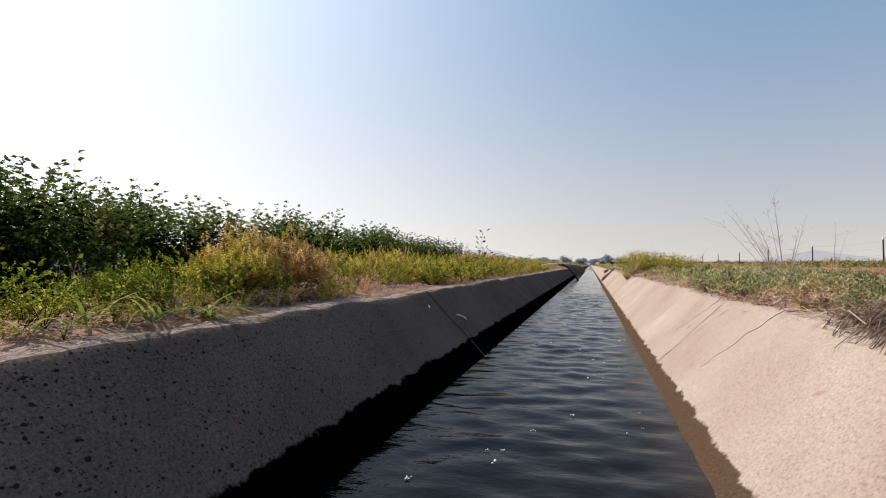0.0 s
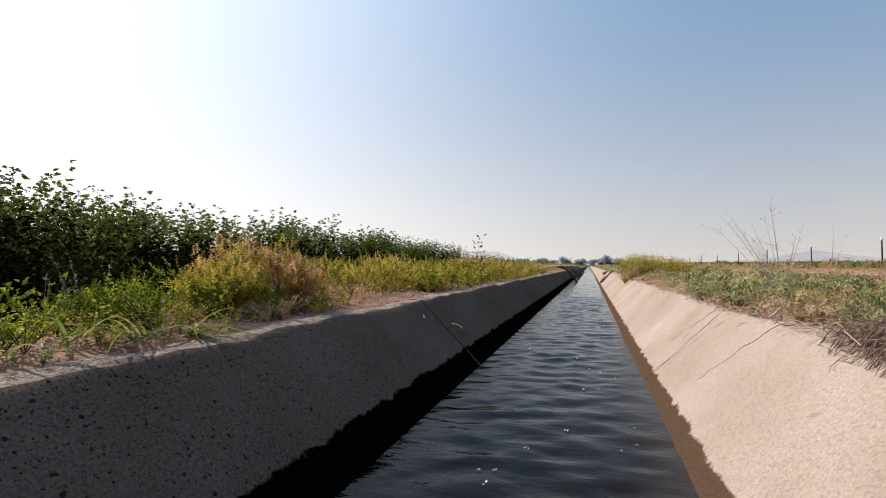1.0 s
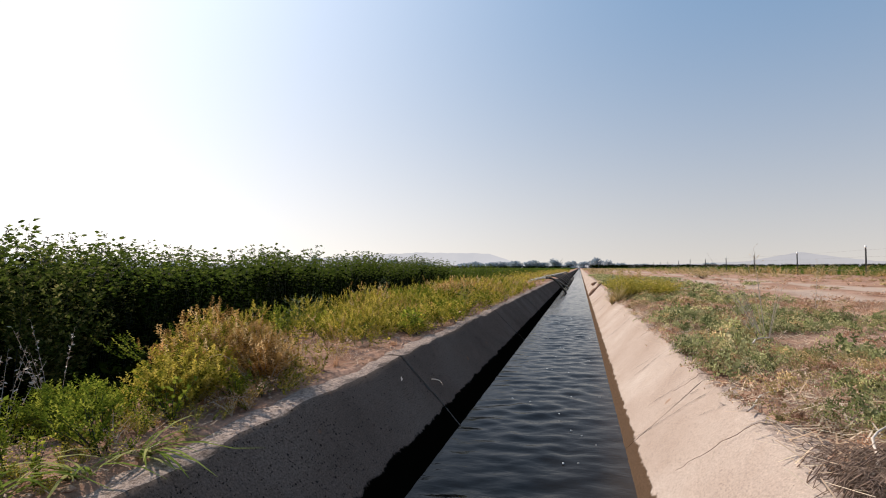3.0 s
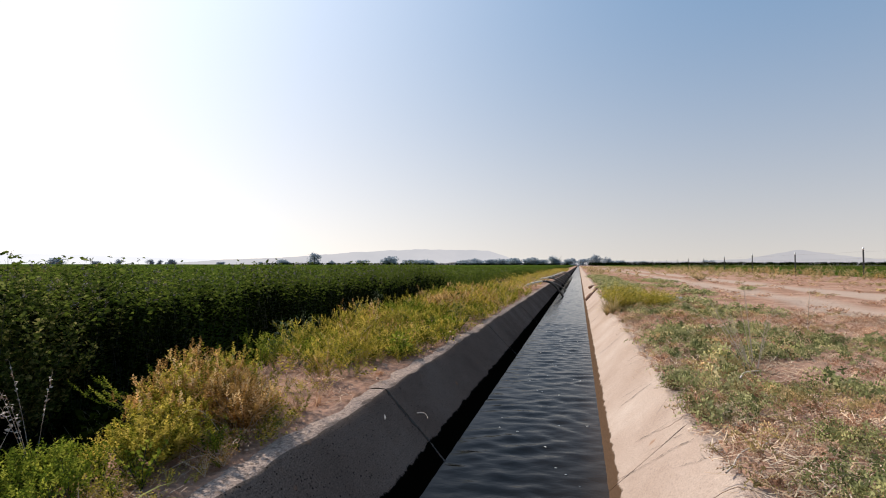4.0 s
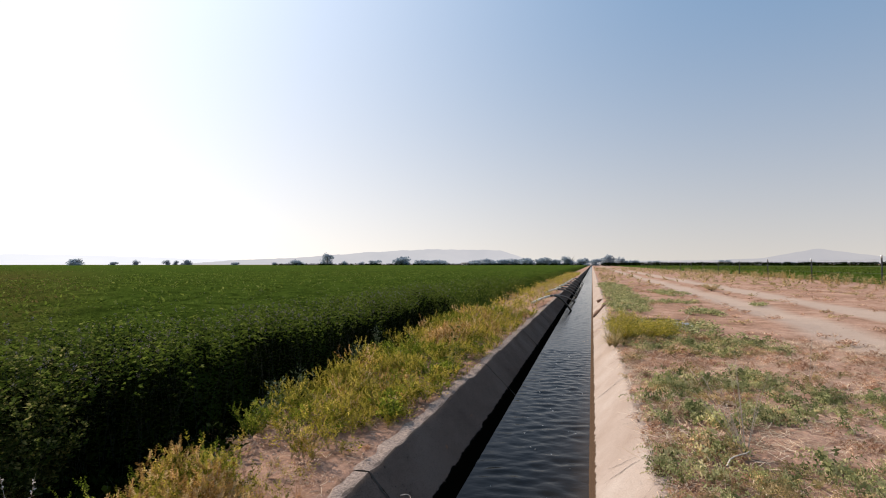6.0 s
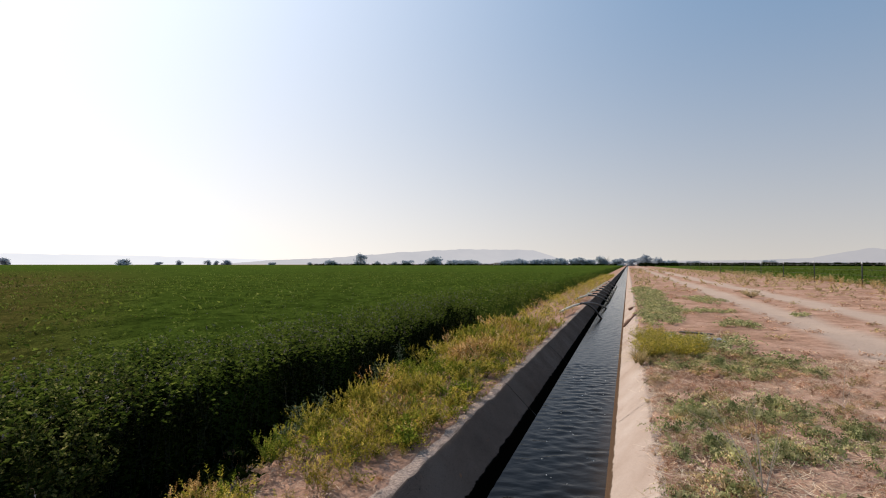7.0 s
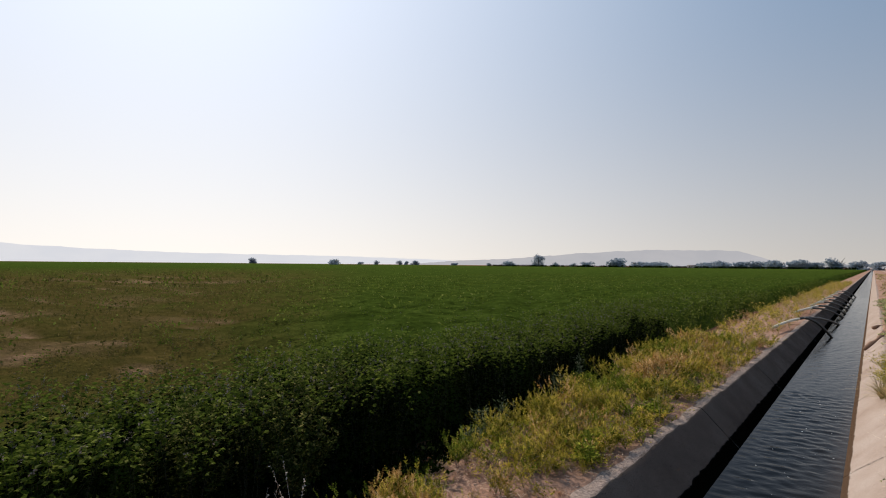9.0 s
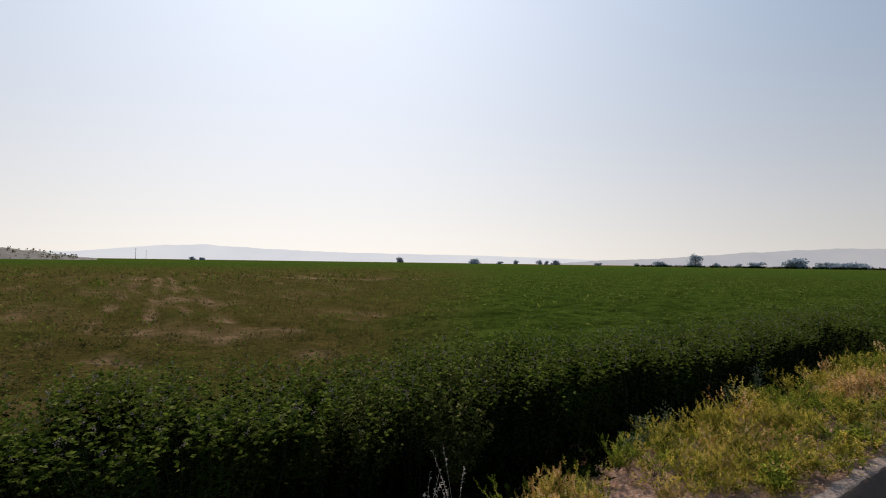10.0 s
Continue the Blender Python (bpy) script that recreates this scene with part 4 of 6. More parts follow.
stuff("bank_weeds", scattered(LS, seat(p[~dry_]), rng.uniform(0.3, 0.75, (~dry_).sum()), 0.3), [WEED_LEAF, WEED_STEM], "low yellow-green weeds reaching the lip", "weeds")
stuff("bank_weeds", scattered(LS, seat(p[dry_]), rng.uniform(0.3, 0.8, dry_.sum()), 0.3), [DRY_LEAF, PALE_TWIG], "low dry weeds reaching the lip", "weeds")
p = sprinkle(-1.95, -1.2, 2.3, 2.95, 60)
stuff("bank_weeds", scattered(LS, seat(p), rng.uniform(0.4, 0.9, len(p)), 0.3), [MAT_DRY, PALE_TWIG], "small dry weeds on a bare spot of the bank", "weeds")
OW = [weed_plant(0.22, 8, 14, 0.02, 0.006) for _ in range(4)]
p = sprinkle(-2.3, -0.9, 4.6, 26, 24, lambda x, y: bank_keep(x, y) * np.clip(0.1 + 1.1 * wob(x, y, 1.1, 12), 0, 1))
stuff("bank_weeds", scattered(OW, seat(p), rng.uniform(0.5, 1.1, len(p)), 0.25), [DRY_LEAF, PALE_TWIG], "dried orange-brown weeds on the bank", "weeds")
YF = [weed_plant(0.36, 5, 8, 0.07, 0.02, 0.9) for _ in range(5)]
p = sprinkle(-2.6, -0.95, 10, 60, 10, bank_keep)
dry_ = rng.random(len(p)) < 0.25 + 0.5 * wob(p[:, 0], p[:, 1], 1.2, 13)
stuff("bank_weeds", scattered(YF, seat(p[dry_]), rng.uniform(0.5, 1.0, dry_.sum()), 0.25), [DRY_LEAF, PALE_TWIG], "dry orange-brown weeds along the far bank", "weeds")
p = p[~dry_]
stuff("bank_weeds", scattered(YF, seat(p), rng.uniform(0.5, 1.1, len(p)), 0.25), [WEED_LEAF, WEED_STEM], "yellow-green weeds along the far bank", "weeds")


for tmpl, y0, y1, dens in (([mat_plant(0.11, 7, 15, 0.012, 0.055) for _ in range(5)], 0.6, 2.6, 110), ([mat_plant(0.13, 7, 10, 0.02, 0.06) for _ in range(5)], 2.6, 9, 60)):
    p = sprinkle(-2.2, -0.83, y0, y1, dens, lambda x, y: np.clip(0.6 + 0.5 * wob(x, y, 0.4, 6), 0, 1) * np.clip((-x - 0.82) / 0.1, 0.1, 1) * (1 - 0.6 * oval(x, y, -1.5, 2.6, 0.3, 0.2)))
    dry_ = rng.random(len(p)) < 0.25 + 0.4 * wob(p[:, 0], p[:, 1], 0.6, 14)
    stuff("bank_weeds", scattered(tmpl, seat(p[~dry_], 0.003), rng.uniform(0.6, 1.2, (~dry_).sum()), 0.1), [WEED_LEAF], "low yellow-green creeping weeds on the bank", "weeds")
    stuff("bank_weeds", scattered(tmpl, seat(p[dry_], 0.003), rng.uniform(0.5, 1.1, dry_.sum()), 0.1), [MAT_DRY], "low dried creeping weeds on the bank", "weeds")


p = sprinkle(-2.1, -0.9, -4.5, 0.6, 22)
stuff("bank_weeds", scattered(YF, seat(p), rng.uniform(0.4, 0.9, len(p)), 0.25), [WEED_LEAF, WEED_STEM], "yellow-green weeds back along the bank", "weeds")


def bush(name, x, y, radius, height, stems, leaves, leaf_len, leaf_w, mats, label, category="weed", z=None, low=0.2, group=""):
    """A many-stemmed weed: stems and leaves are its parts."""
    st, lf = Build(), Build()
    for _ in range(stems):
        a, q = rng.uniform(0, 6.28), np.sqrt(rng.random())
        h = height * rng.uniform(0.6, 1.05) * (1 - 0.35 * q * q)
        k = np.linspace(0, 1, 6)
        r = radius * q * k ** 1.15
        pts = np.stack([np.cos(a) * r + 0.02 * np.sin(k * 5 + a), np.sin(a) * r + 0.02 * np.cos(k * 4 + a), h * k], -1)
        st.tube(pts, 0.003 * (1.15 - k), 3)
        for _ in range(leaves):
            t = rng.uniform(low, 1) ** 0.8
            p0 = np.array([np.interp(t, k, pts[:, i]) for i in range(3)])
            aa = rng.uniform(0, 6.28)
            d = np.array((np.cos(aa), np.sin(aa), rng.uniform(0.0, 1.2)))
            lf.leaf(p0 + d * rng.uniform(0, 0.045), d, leaf_len * rng.uniform(0.6, 1.3), leaf_w * rng.uniform(0.7, 1.25))
    top = empty(name, x, y, float(ground_z(x, y)) if z is None else z)
    tagged(part("branchwork", st.mesh("branchwork", [mats[1]]), top), kind="stuff")
    tagged(part("foliage", lf.mesh("foliage", [mats[0]]), top), kind="stuff")
    return tagged(top, label, category, group)


def spire_bush(name, x, y, radius, height, stems, mats, label, tip=None):
    """A bushy weed of many leafy shoots: branchwork and foliage are its parts, dull seed tips on the outer shoots."""
    st, lf = Build(), Build()
    for _ in range(stems):
        a, q0 = rng.uniform(0, 6.28), np.sqrt(rng.random())
        h = height * rng.uniform(0.65, 1.08) * (1 - 0.4 * q0 * q0)
        k = np.linspace(0, 1, 5)
        r = radius * q0 * k ** 1.1
        pts = np.stack([np.cos(a) * r + 0.01 * np.sin(k * 5 + a), np.sin(a) * r + 0.01 * np.cos(k * 4 + a), h * k], -1)
        st.tube(pts, 0.0022 * (1.15 - k), 3)
        for t in np.append(rng.uniform(0.25, 0.95, 7), 1.0):
            p0 = np.array([np.interp(t, k, pts[:, i]) for i in range(3)])
            aa, o = rng.uniform(0, 6.28), rng.uniform(0.4, 1.4) * (t < 1) + 0.2
            l = rng.uniform(0.03, 0.062) * (1.2 - 0.4 * t)
            q = np.linspace(0, 1, 3)
            lf.shoot(p0 + np.stack([np.cos(aa) * o * l * q, np.sin(aa) * o * l * q, l * q], -1), 13, 0.013, 0.006, 0.6, 1 if tip is not None and (t > 0.93 or rng.random() < 0.15) else 0)
    top = empty(name, x, y, float(ground_z(x, y)))
    tagged(part("branchwork", st.mesh("branchwork", [mats[1]]), top), kind="stuff")
    tagged(part("foliage", lf.mesh("foliage", [mats[0]] + ([tip] if tip is not None else [])), top), kind="stuff")
    return tagged(top, label, "bush", "bushes on the ditch bank")


spire_bush("dry_bush", -1.05, 1.90, 0.17, 0.25, 85, (DRY_LEAF, PALE_TWIG), "dry orange-brown bushy weed near the concrete lip")
spire_bush("dry_bush", -1.19, 2.05, 0.18, 0.29, 85, (DRY_LEAF, PALE_TWIG), "dry golden-brown bushy weed on the ditch bank", WEED_LEAF)
spire_bush("yellow_bush", -1.25, 1.78, 0.20, 0.29, 100, (WEED_LEAF, WEED_STEM), "golden-yellow bushy weed with brownish tips on the bank", DRY_LEAF)
spire_bush("yellow_bush", -1.40, 2.04, 0.16, 0.30, 70, (WEED_LEAF, WEED_STEM), "tall yellow-green bushy weed with brownish tips", DRY_LEAF)
spire_bush("yellow_bush", -1.09, 1.56, 0.17, 0.19, 80, (WEED_LEAF, WEED_STEM), "yellow-green bushy weed spreading towards the lip")
spire_bush("yellow_bush", -1.72, 4.3, 0.30, 0.30, 70, (WEED_LEAF, WEED_STEM), "rounded yellow-green bushy weed further along the bank")
spire_bush("yellow_bush", -1.50, 4.9, 0.34, 0.27, 70, (WEED_LEAF, WEED_STEM), "spreading yellow-green bushy weed further along the bank")
spire_bush("dry_bush", -1.45, 7.2, 0.40, 0.28, 70, (DRY_LEAF, PALE_TWIG), "rusty orange dried bushy weed further along the bank")
spire_bush("green_bush", -1.28, 1.32, 0.16, 0.13, 50, (WEED_GREEN, WEED_STEM), "low bright green bushy weed on the near bank")
for n, (x0, y0, l, a, hgt) in enumerate(((-1.16, 1.60, 0.22, 0.35, 0.16), (-1.3, 3.2, 0.24, 0.9, 0.09), (-1.02, 1.50, 0.20, 0.9, 0.03))):
    b = Build()
    k = np.linspace(0, 1, 9)
    b.tube(np.stack([np.cos(a) * l * k, np.sin(a) * l * k, 0.01 + hgt * np.sin(k * 2.6)], -1), 0.0011 * (1.2 - 0.7 * k), 4)
    o = part("straw_stalk", b.mesh("straw_stalk", [PALE_TWIG]))
    o.location = (x0, y0, float(ground_z(x0, y0)))
    tagged(o, "long bent pale straw stalk among the weeds", "stalk", "straw stalks")
for bx, by, br, bh in ((-2.95, 2.35, 0.35, 1.04), (-3.1, 2.75, 0.35, 1.06), (-2.85, 1.9, 0.35, 1.02), (-3.3, 3.0, 0.3, 1.05), (-2.7, 1.45, 0.3, 1.0), (-2.55, 2.15, 0.28, 0.85)):
    bush("leafy_shrub", bx, by, br, bh, 52, 125, 0.026, 0.017, (SHRUB_LEAF, CROP_STEM), "tall dark round-leaved weed at the field edge", "shrub", low=0.34, group="shrubs at the field edge")
for bx, by, r, n, way in ((-0.885, 1.20, 0.17, 22, 0.2), (-0.90, 1.05, 0.16, 16, -1.6), (-0.99, 0.93, 0.19, 10, -0.6), (-0.93, 0.78, 0.15, 9, 0.3), (-1.28, 1.02, 0.17, 12, 0.0)):
    v, f, m = blade_clump(n, r * 1.15, 0.0085, 1.5, way)
    g = part("grass_clump", mesh_from("grass_clump", v, f, [GRASS_BLADE]))
    g.location = (bx, by, float(ground_z(bx, by)) - 0.003)
    tagged(g, "bright green grass clump with broad arching blades", "grass", "grass clumps on the bank")
for bx, by, r in ((-0.98, 2.22, 0.13), (-1.06, 2.12, 0.12), (-0.95, 2.36, 0.10), (-1.12, 2.28, 0.12), (-0.92, 3.05, 0.07)):
    v, f, m = blade_clump(60, r, 0.0025, 1.3)
    g = part("dry_grass_clump", mesh_from("dry_grass_clump", v, f, [DRY_GRASS]))
    g.location = (bx, by, float(ground_z(bx, by)) - 0.003)
    tagged(g, "wispy reddish dry grass clump near the concrete lip", "grass", "dry grass clumps")
bush("tall_weed", -0.93, 5.02, 0.14, 0.56, 4, 8, 0.045, 0.02, (SHRUB_LEAF, WEED_STEM), "thin tall weed with a few dark leaves by the lip", "weed")
bush("tall_weed", -1.0, 5.5, 0.10, 0.48, 3, 7, 0.04, 0.018, (SHRUB_LEAF, WEED_STEM), "thin tall dark-leaved weed by the lip", "weed")
for bx, by, h in ((-1.90, 3.5, 0.30), (-1.95, 3.9, 0.32), (-2.1, 5.2, 0.5), (-2.15, 5.9, 0.55), (-1.88, 3.3, 0.26)):
    bush("grey_weed", bx, by, 0.10, h, 7, 34, 0.035, 0.011, (GREY_WEED, CROP_STEM), "upright pale grey-green weed at the edge of the bank", "weed", group="grey weeds")
for bx, by in ((-1.02, 3.62), (-1.1, 3.95), (-1.0, 5.1)):
    bush("green_weed", bx, by, 0.16, 0.15, 24, 16, 0.032, 0.018, (WEED_GREEN, CROP_STEM), "low dark green broad-leaved weed by the lip", "weed", group="green weeds by the lip")

for bx, by, h in ((-2.08, 1.85, 0.60), (-1.98, 1.55, 0.50)):
    stalk_b, pods_b = Build(), Build()
    for _ in range(5):
        a, l = rng.uniform(0, 6.28), h * rng.uniform(0.7, 1.05)
        k = np.linspace(0, 1, 6)
        pts = np.stack([np.cos(a) * 0.16 * k ** 1.5, np.sin(a) * 0.16 * k ** 1.5, l * k], -1)
        stalk_b.tube(pts, 0.0022 * (1.2 - k), 3)
        for t in rng.uniform(0.6, 1.0, 16):
            p0 = np.array([np.interp(t, k, pts[:, i]) for i in range(3)])
            pods_b.leaf(p0, rng.normal(0, 1, 3) + (0, 0, 0.5), 0.018, 0.008)
    top = empty("pale_weed", bx, by, float(ground_z(bx, by)))
    part("branchwork", stalk_b.mesh("branchwork", [PALE_TWIG]), top)
    tagged(part("seed_head", pods_b.mesh("seed_head", [PALE_TWIG]), top), kind="stuff")
    tagged(top, "dead pale weed with dry seed heads before the crop", "weed", "pale dead weeds")

# ---- right side ----
GREEN = [(1.62, 5.05, 0.86, 0.80), (1.25, 4.3, 0.35, 0.35), (1.15, 3.3, 0.42, 0.42), (1.72, 3.25, 0.42, 0.42), (0.98, 2.65, 0.22, 0.3), (1.55, 2.45, 0.5, 0.35), (2.35, 4.85, 0.4, 0.4), (1.15, 1.95, 0.34, 0.28), (1.75, 7.75, 0.95, 0.75), (2.3, 8.5, 0.45, 0.4), (1.6, 9.6, 0.9, 0.9), (2.9, 12.7, 0.5, 0.5), (1.3, 13.4, 0.5, 1.4), (2.7, 15.8, 0.6, 0.6), (5.2, 16.0, 0.5, 0.7), (1.4, 17, 0.7, 2.5), (1.3, 25, 0.7, 6), (3.3, 21, 0.5, 1.5)]
DRY = [(1.3, 2.45, 0.8, 0.2), (1.0, 4.1, 0.25, 0.7), (0.98, 6.6, 0.3, 0.7), (2.6, 6.6, 1.0, 0.5), (1.05, 2.1, 0.2, 0.25), (0.95, 1.85, 0.15, 0.1), (0.86, 2.6, 0.10, 0.45), (0.86, 3.6, 0.10, 0.4), (1.7, 6.5, 1.3, 0.45), (3.0, 7.2, 0.9, 0.9), (2.7, 5.4, 0.5, 0.9), (1.3, 2.9, 0.3, 0.15), (2.2, 3.9, 0.35, 0.4)]


def patch(x, y, spots):
    k = 0
    for c in spots:
        k = np.maximum(k, oval(x, y, *c))
    return k * (x > 0.775) * (x < 0.9 + 0.54 * y)


def mounds(x, y):
    return patch(x, y, GREEN) * np.clip(0.72 + 0.8 * wob(x, y, 0.17, 4), 0.04, 1)


MG = [runner_plant(0.13, 10, 15, 0.0165, 0.0085, 0.062) for _ in range(8)]
MN = [runner_plant(0.11, 11, 18, 0.0105, 0.0052, 0.058) for _ in range(7)]
for tmpl, y0, y1, dens in ((MN, 0.8, 3.2, 110), (MG, 3.2, 8.5, 95)):
    p = sprinkle(0.77, 4.2, y0, y1, dens, mounds)
    s_ = rng.uniform(0.65, 1.1, len(p)) * (1.15 + 0.75 * wob(p[:, 0], p[:, 1], 0.17, 4))
    kind_ = 1.2 * wob(p[:, 0], p[:, 1], 0.42, 23) + rng.normal(0, 0.12, len(p)) + np.where(p[:, 1] < 3.2, 0.0, -0.3)
    for pick_, mat_, lab in ((kind_ < 0.15, MAT_GREEN, "low creeping green weeds in patches on the soil"), ((kind_ >= 0.15) & (kind_ < 0.55), MAT_OLIVE, "low creeping olive weeds turning brown"), (kind_ >= 0.55, MAT_DRY, "low creeping weeds dried to orange-brown")):
        stuff("ground_cover", scattered(tmpl, seat(p[pick_], 0.004), s_[pick_], 0.1), [mat_], lab, "weeds")
p = sprinkle(0.77, 3.0, 0.8, 3.2, 32, lambda x, y: np.clip(patch(x, y, GREEN) * 0.7 + 0.1 + 0.3 * wob(x, y, 0.3, 7), 0, 1) * (x < 0.9 + 0.54 * y))
stuff("ground_cover", scattered(MN, seat(p, 0.004), rng.uniform(0.7, 1.2, len(p)), 0.15), [MAT_OLIVE], "creeping olive and browning weeds by the lip", "weeds")
p = sprinkle(0.77, 4.2, 3.2, 8.5, 26, lambda x, y: np.clip(patch(x, y, GREEN) * 0.7 + 0.06 + 0.3 * wob(x, y, 0.5, 7), 0, 1) * (x < 0.9 + 0.54 * y))
stuff("ground_cover", scattered(MG, seat(p, 0.004), rng.uniform(0.6, 1.1, len(p)), 0.15), [MAT_OLIVE], "creeping olive and browning weeds on the soil", "weeds")
MD = [runner_plant(0.11, 8, 13, 0.013, 0.005, 0.045) for _ in range(6)]
p = sprinkle(0.77, 4.2, 0.8, 9, 66, lambda x, y: np.clip(patch(x, y, DRY) * 0.75 + 0.12 + 0.14 * wob(x, y, 0.6, 3), 0, 1) * (x < 0.9 + 0.54 * y))
stuff("ground_cover", scattered(MD, seat(p, 0.004), rng.uniform(0.6, 1.25, len(p)), 0.15), [MAT_DRY], "dried reddish-brown creeping weeds", "weeds")
p = sprinkle(0.735, 0.95, 0.95, 9, 150, lambda x, y: np.clip(0.6 + 0.6 * wob(x, y, 0.35, 41), 0.05, 1))
at_ = np.column_stack([p, np.where(p[:, 0] < 0.80, 0.0, ground_z(p[:, 0], p[:, 1])) - 0.003])
dry_ = rng.random(len(p)) < 0.7
stuff("ground_cover", scattered(MD, at_[dry_], rng.uniform(0.35, 0.9, dry_.sum()), 0.3), [MAT_DRY], "dried creeping weeds hanging over the concrete lip", "weeds")
stuff("ground_cover", scattered(MD, at_[~dry_], rng.uniform(0.35, 0.8, (~dry_).sum()), 0.3), [MAT_OLIVE], "olive creeping weeds along the concrete lip", "weeds")
MF = [mat_plant(0.2, 8, 9, 0.045, 0.07) for _ in range(5)]
p = sprinkle(0.85, 5.0, 8.4, 34, 22, lambda x, y: patch(x, y, GREEN) * 0.9)
stuff("ground_cover", scattered(MF, seat(p, 0.004), rng.uniform(0.8, 1.4, len(p)), 0.1), [MAT_GREEN], "patches of low green weeds along the bank", "weeds")
p = sprinkle(0.85, 13.5, 8.4, 50, 2.2, lambda x, y: np.clip(0.25 + 0.7 * wob(x, y, 2.2, 5), 0, 1) * (np.abs(x - 4.6) > 0.6) * (np.abs(x - 6.5) > 0.6))
stuff("ground_cover", scattered(MF, seat(p, 0.004), rng.uniform(0.6, 1.3, len(p)), 0.1), [MAT_OLIVE], "thin browning weeds beside the track", "weeds")
p = sprinkle(0.9, 13.5, 7.5, 30, 5, lambda x, y: np.clip(0.45 + 0.6 * wob(x, y, 1.4, 15), 0, 1) * (np.abs(x - 4.6) > 0.45) * (np.abs(x - 6.5) > 0.45))
stuff("ground_cover", scattered(MF, seat(p, 0.004), rng.uniform(0.4, 1.0, len(p)), 0.1), [MAT_DRY], "dried orange-brown weeds along the track", "weeds")
p = sprinkle(0.85, 4.5, -4.5, 6, 16, lambda x, y: (x > 0.9 + 0.54 * y) * np.clip(0.5 + 0.6 * wob(x, y, 0.8, 4), 0, 1))
stuff("ground_cover", scattered(MF, seat(p, 0.004), rng.uniform(0.5, 0.9, len(p)), 0.1), [MAT_GREEN], "patches of low green weeds beside the ditch", "weeds")
# straw and dead stalks lying about
ST = []
for _ in range(6):
    b = Build()
    for _ in range(7):
        a, l = rng.uniform(0, 6.28), rng.uniform(0.03, 0.13)
        o = rng.normal(0, 0.07, 2)
        k = np.linspace(-0.5, 0.5, 3)
        b.strip(np.stack([o[0] + np.cos(a) * l * k, o[1] + np.sin(a) * l * k, 0.006 + rng.uniform(0, 0.02) + 0.1 * k * rng.uniform(-0.2, 0.2)], -1), [0.0030] * 3)
    ST.append(b.arrays())
p = sprinkle(0.86, 4.5, 0.8, 9, 240, lambda x, y: np.clip(0.5 + 0.5 * wob(x, y, 0.7, 8), 0, 1) * (x < 0.9 + 0.54 * y))
p = np.concatenate([p, sprinkle(-2.2, -0.86, 0.6, 9, 60), sprinkle(0.80, 1.0, 0.9, 8, 260)])
stuff("straw_litter", scattered(ST, seat(p), rng.uniform(0.6, 1.4, len(p)) * np.where(p[:, 0] < 0, 0.6, 1.0), 0.1), [STRAW], "pale straw and broken stalks lying on the soil", "litter")
# clods along both lips
CL = []
for _ in range(5):
    v = np.array([(1, 0, 0), (-1, 0, 0), (0, 1, 0), (0, -1, 0), (0, 0, 0.8), (0, 0, -0.6), (0.6, 0.6, 0.3), (-0.6, 0.5, 0.3), (0.5, -0.6, 0.35), (-0.55, -0.55, 0.3)]) * rng.uniform(0.7, 1.25, (10, 1))
    bm = bmesh.new()
    for q in v:
        bm.verts.new(q)
    hull = bmesh.ops.convex_hull(bm, input=bm.verts)
    bmesh.ops.triangulate(bm, faces=bm.faces)
    bm.verts.index_update()
    CL.append((np.array([w.co for w in bm.verts]), np.array([[w.index for w in q.verts] for q in bm.faces]), np.zeros(len(bm.faces), int)))
    bm.free()
p = np.concatenate([sprinkle(-1.02, -0.80, 0.3, 14, 520, lambda x, y: np.clip(0.5 + 0.6 * wob(x, y, 0.5, 3), 0, 1)), sprinkle(-2.0, -0.88, 0.6, 4.5, 150), sprinkle(0.765, 4.5, 0.8, 9, 85), sprinkle(0.76, 0.86, 0.8, 12, 200), sprinkle(0.9, 5, 9, 16, 40)])
stuff("soil_clods", scattered(CL, seat(p), rng.uniform(0.002, 0.009, len(p)) * (1 + 0.7 * (rng.random(len(p)) > 0.93)), 0.1), [CLOD], "crumbly clods of tan soil", "soil")

# olive bush over the right lip
for bx, by, br, bh, n in ((0.88, 7.9, 0.42, 0.34, 95), (1.05, 8.5, 0.46, 0.38, 95), (0.90, 9.2, 0.42, 0.38, 80), (1.35, 8.1, 0.40, 0.27, 70), (1.5, 8.9, 0.40, 0.30, 60)):
    bush("olive_bush", bx, by, br, bh, n, 34, 0.030, 0.008, (WEED_LEAF, WEED_STEM), "olive-yellow bushy weed leaning over the ditch lip", "bush", group="bushes on the lip")


for bx, by, r in ((0.74, 7.55, 0.40), (0.82, 8.3, 0.46), (1.2, 8.2, 0.36), (1.0, 9.1, 0.42), (0.68, 8.0, 0.38), (1.4, 8.6, 0.3)):
    v, f, m = blade_clump(130, r, 0.006, 1.1)
    g = part("olive_grass", mesh_from("olive_grass", v, f, [MAT_OLIVE]))
    g.location = (bx, by, float(ground_z(max(bx, 0.8), by)) - 0.004 if bx > LIP_R else bx - LIP_R - 0.004)
    tagged(g, "brown-olive coarse grass tuft hanging over the ditch lip", "grass", "grass over the lip")


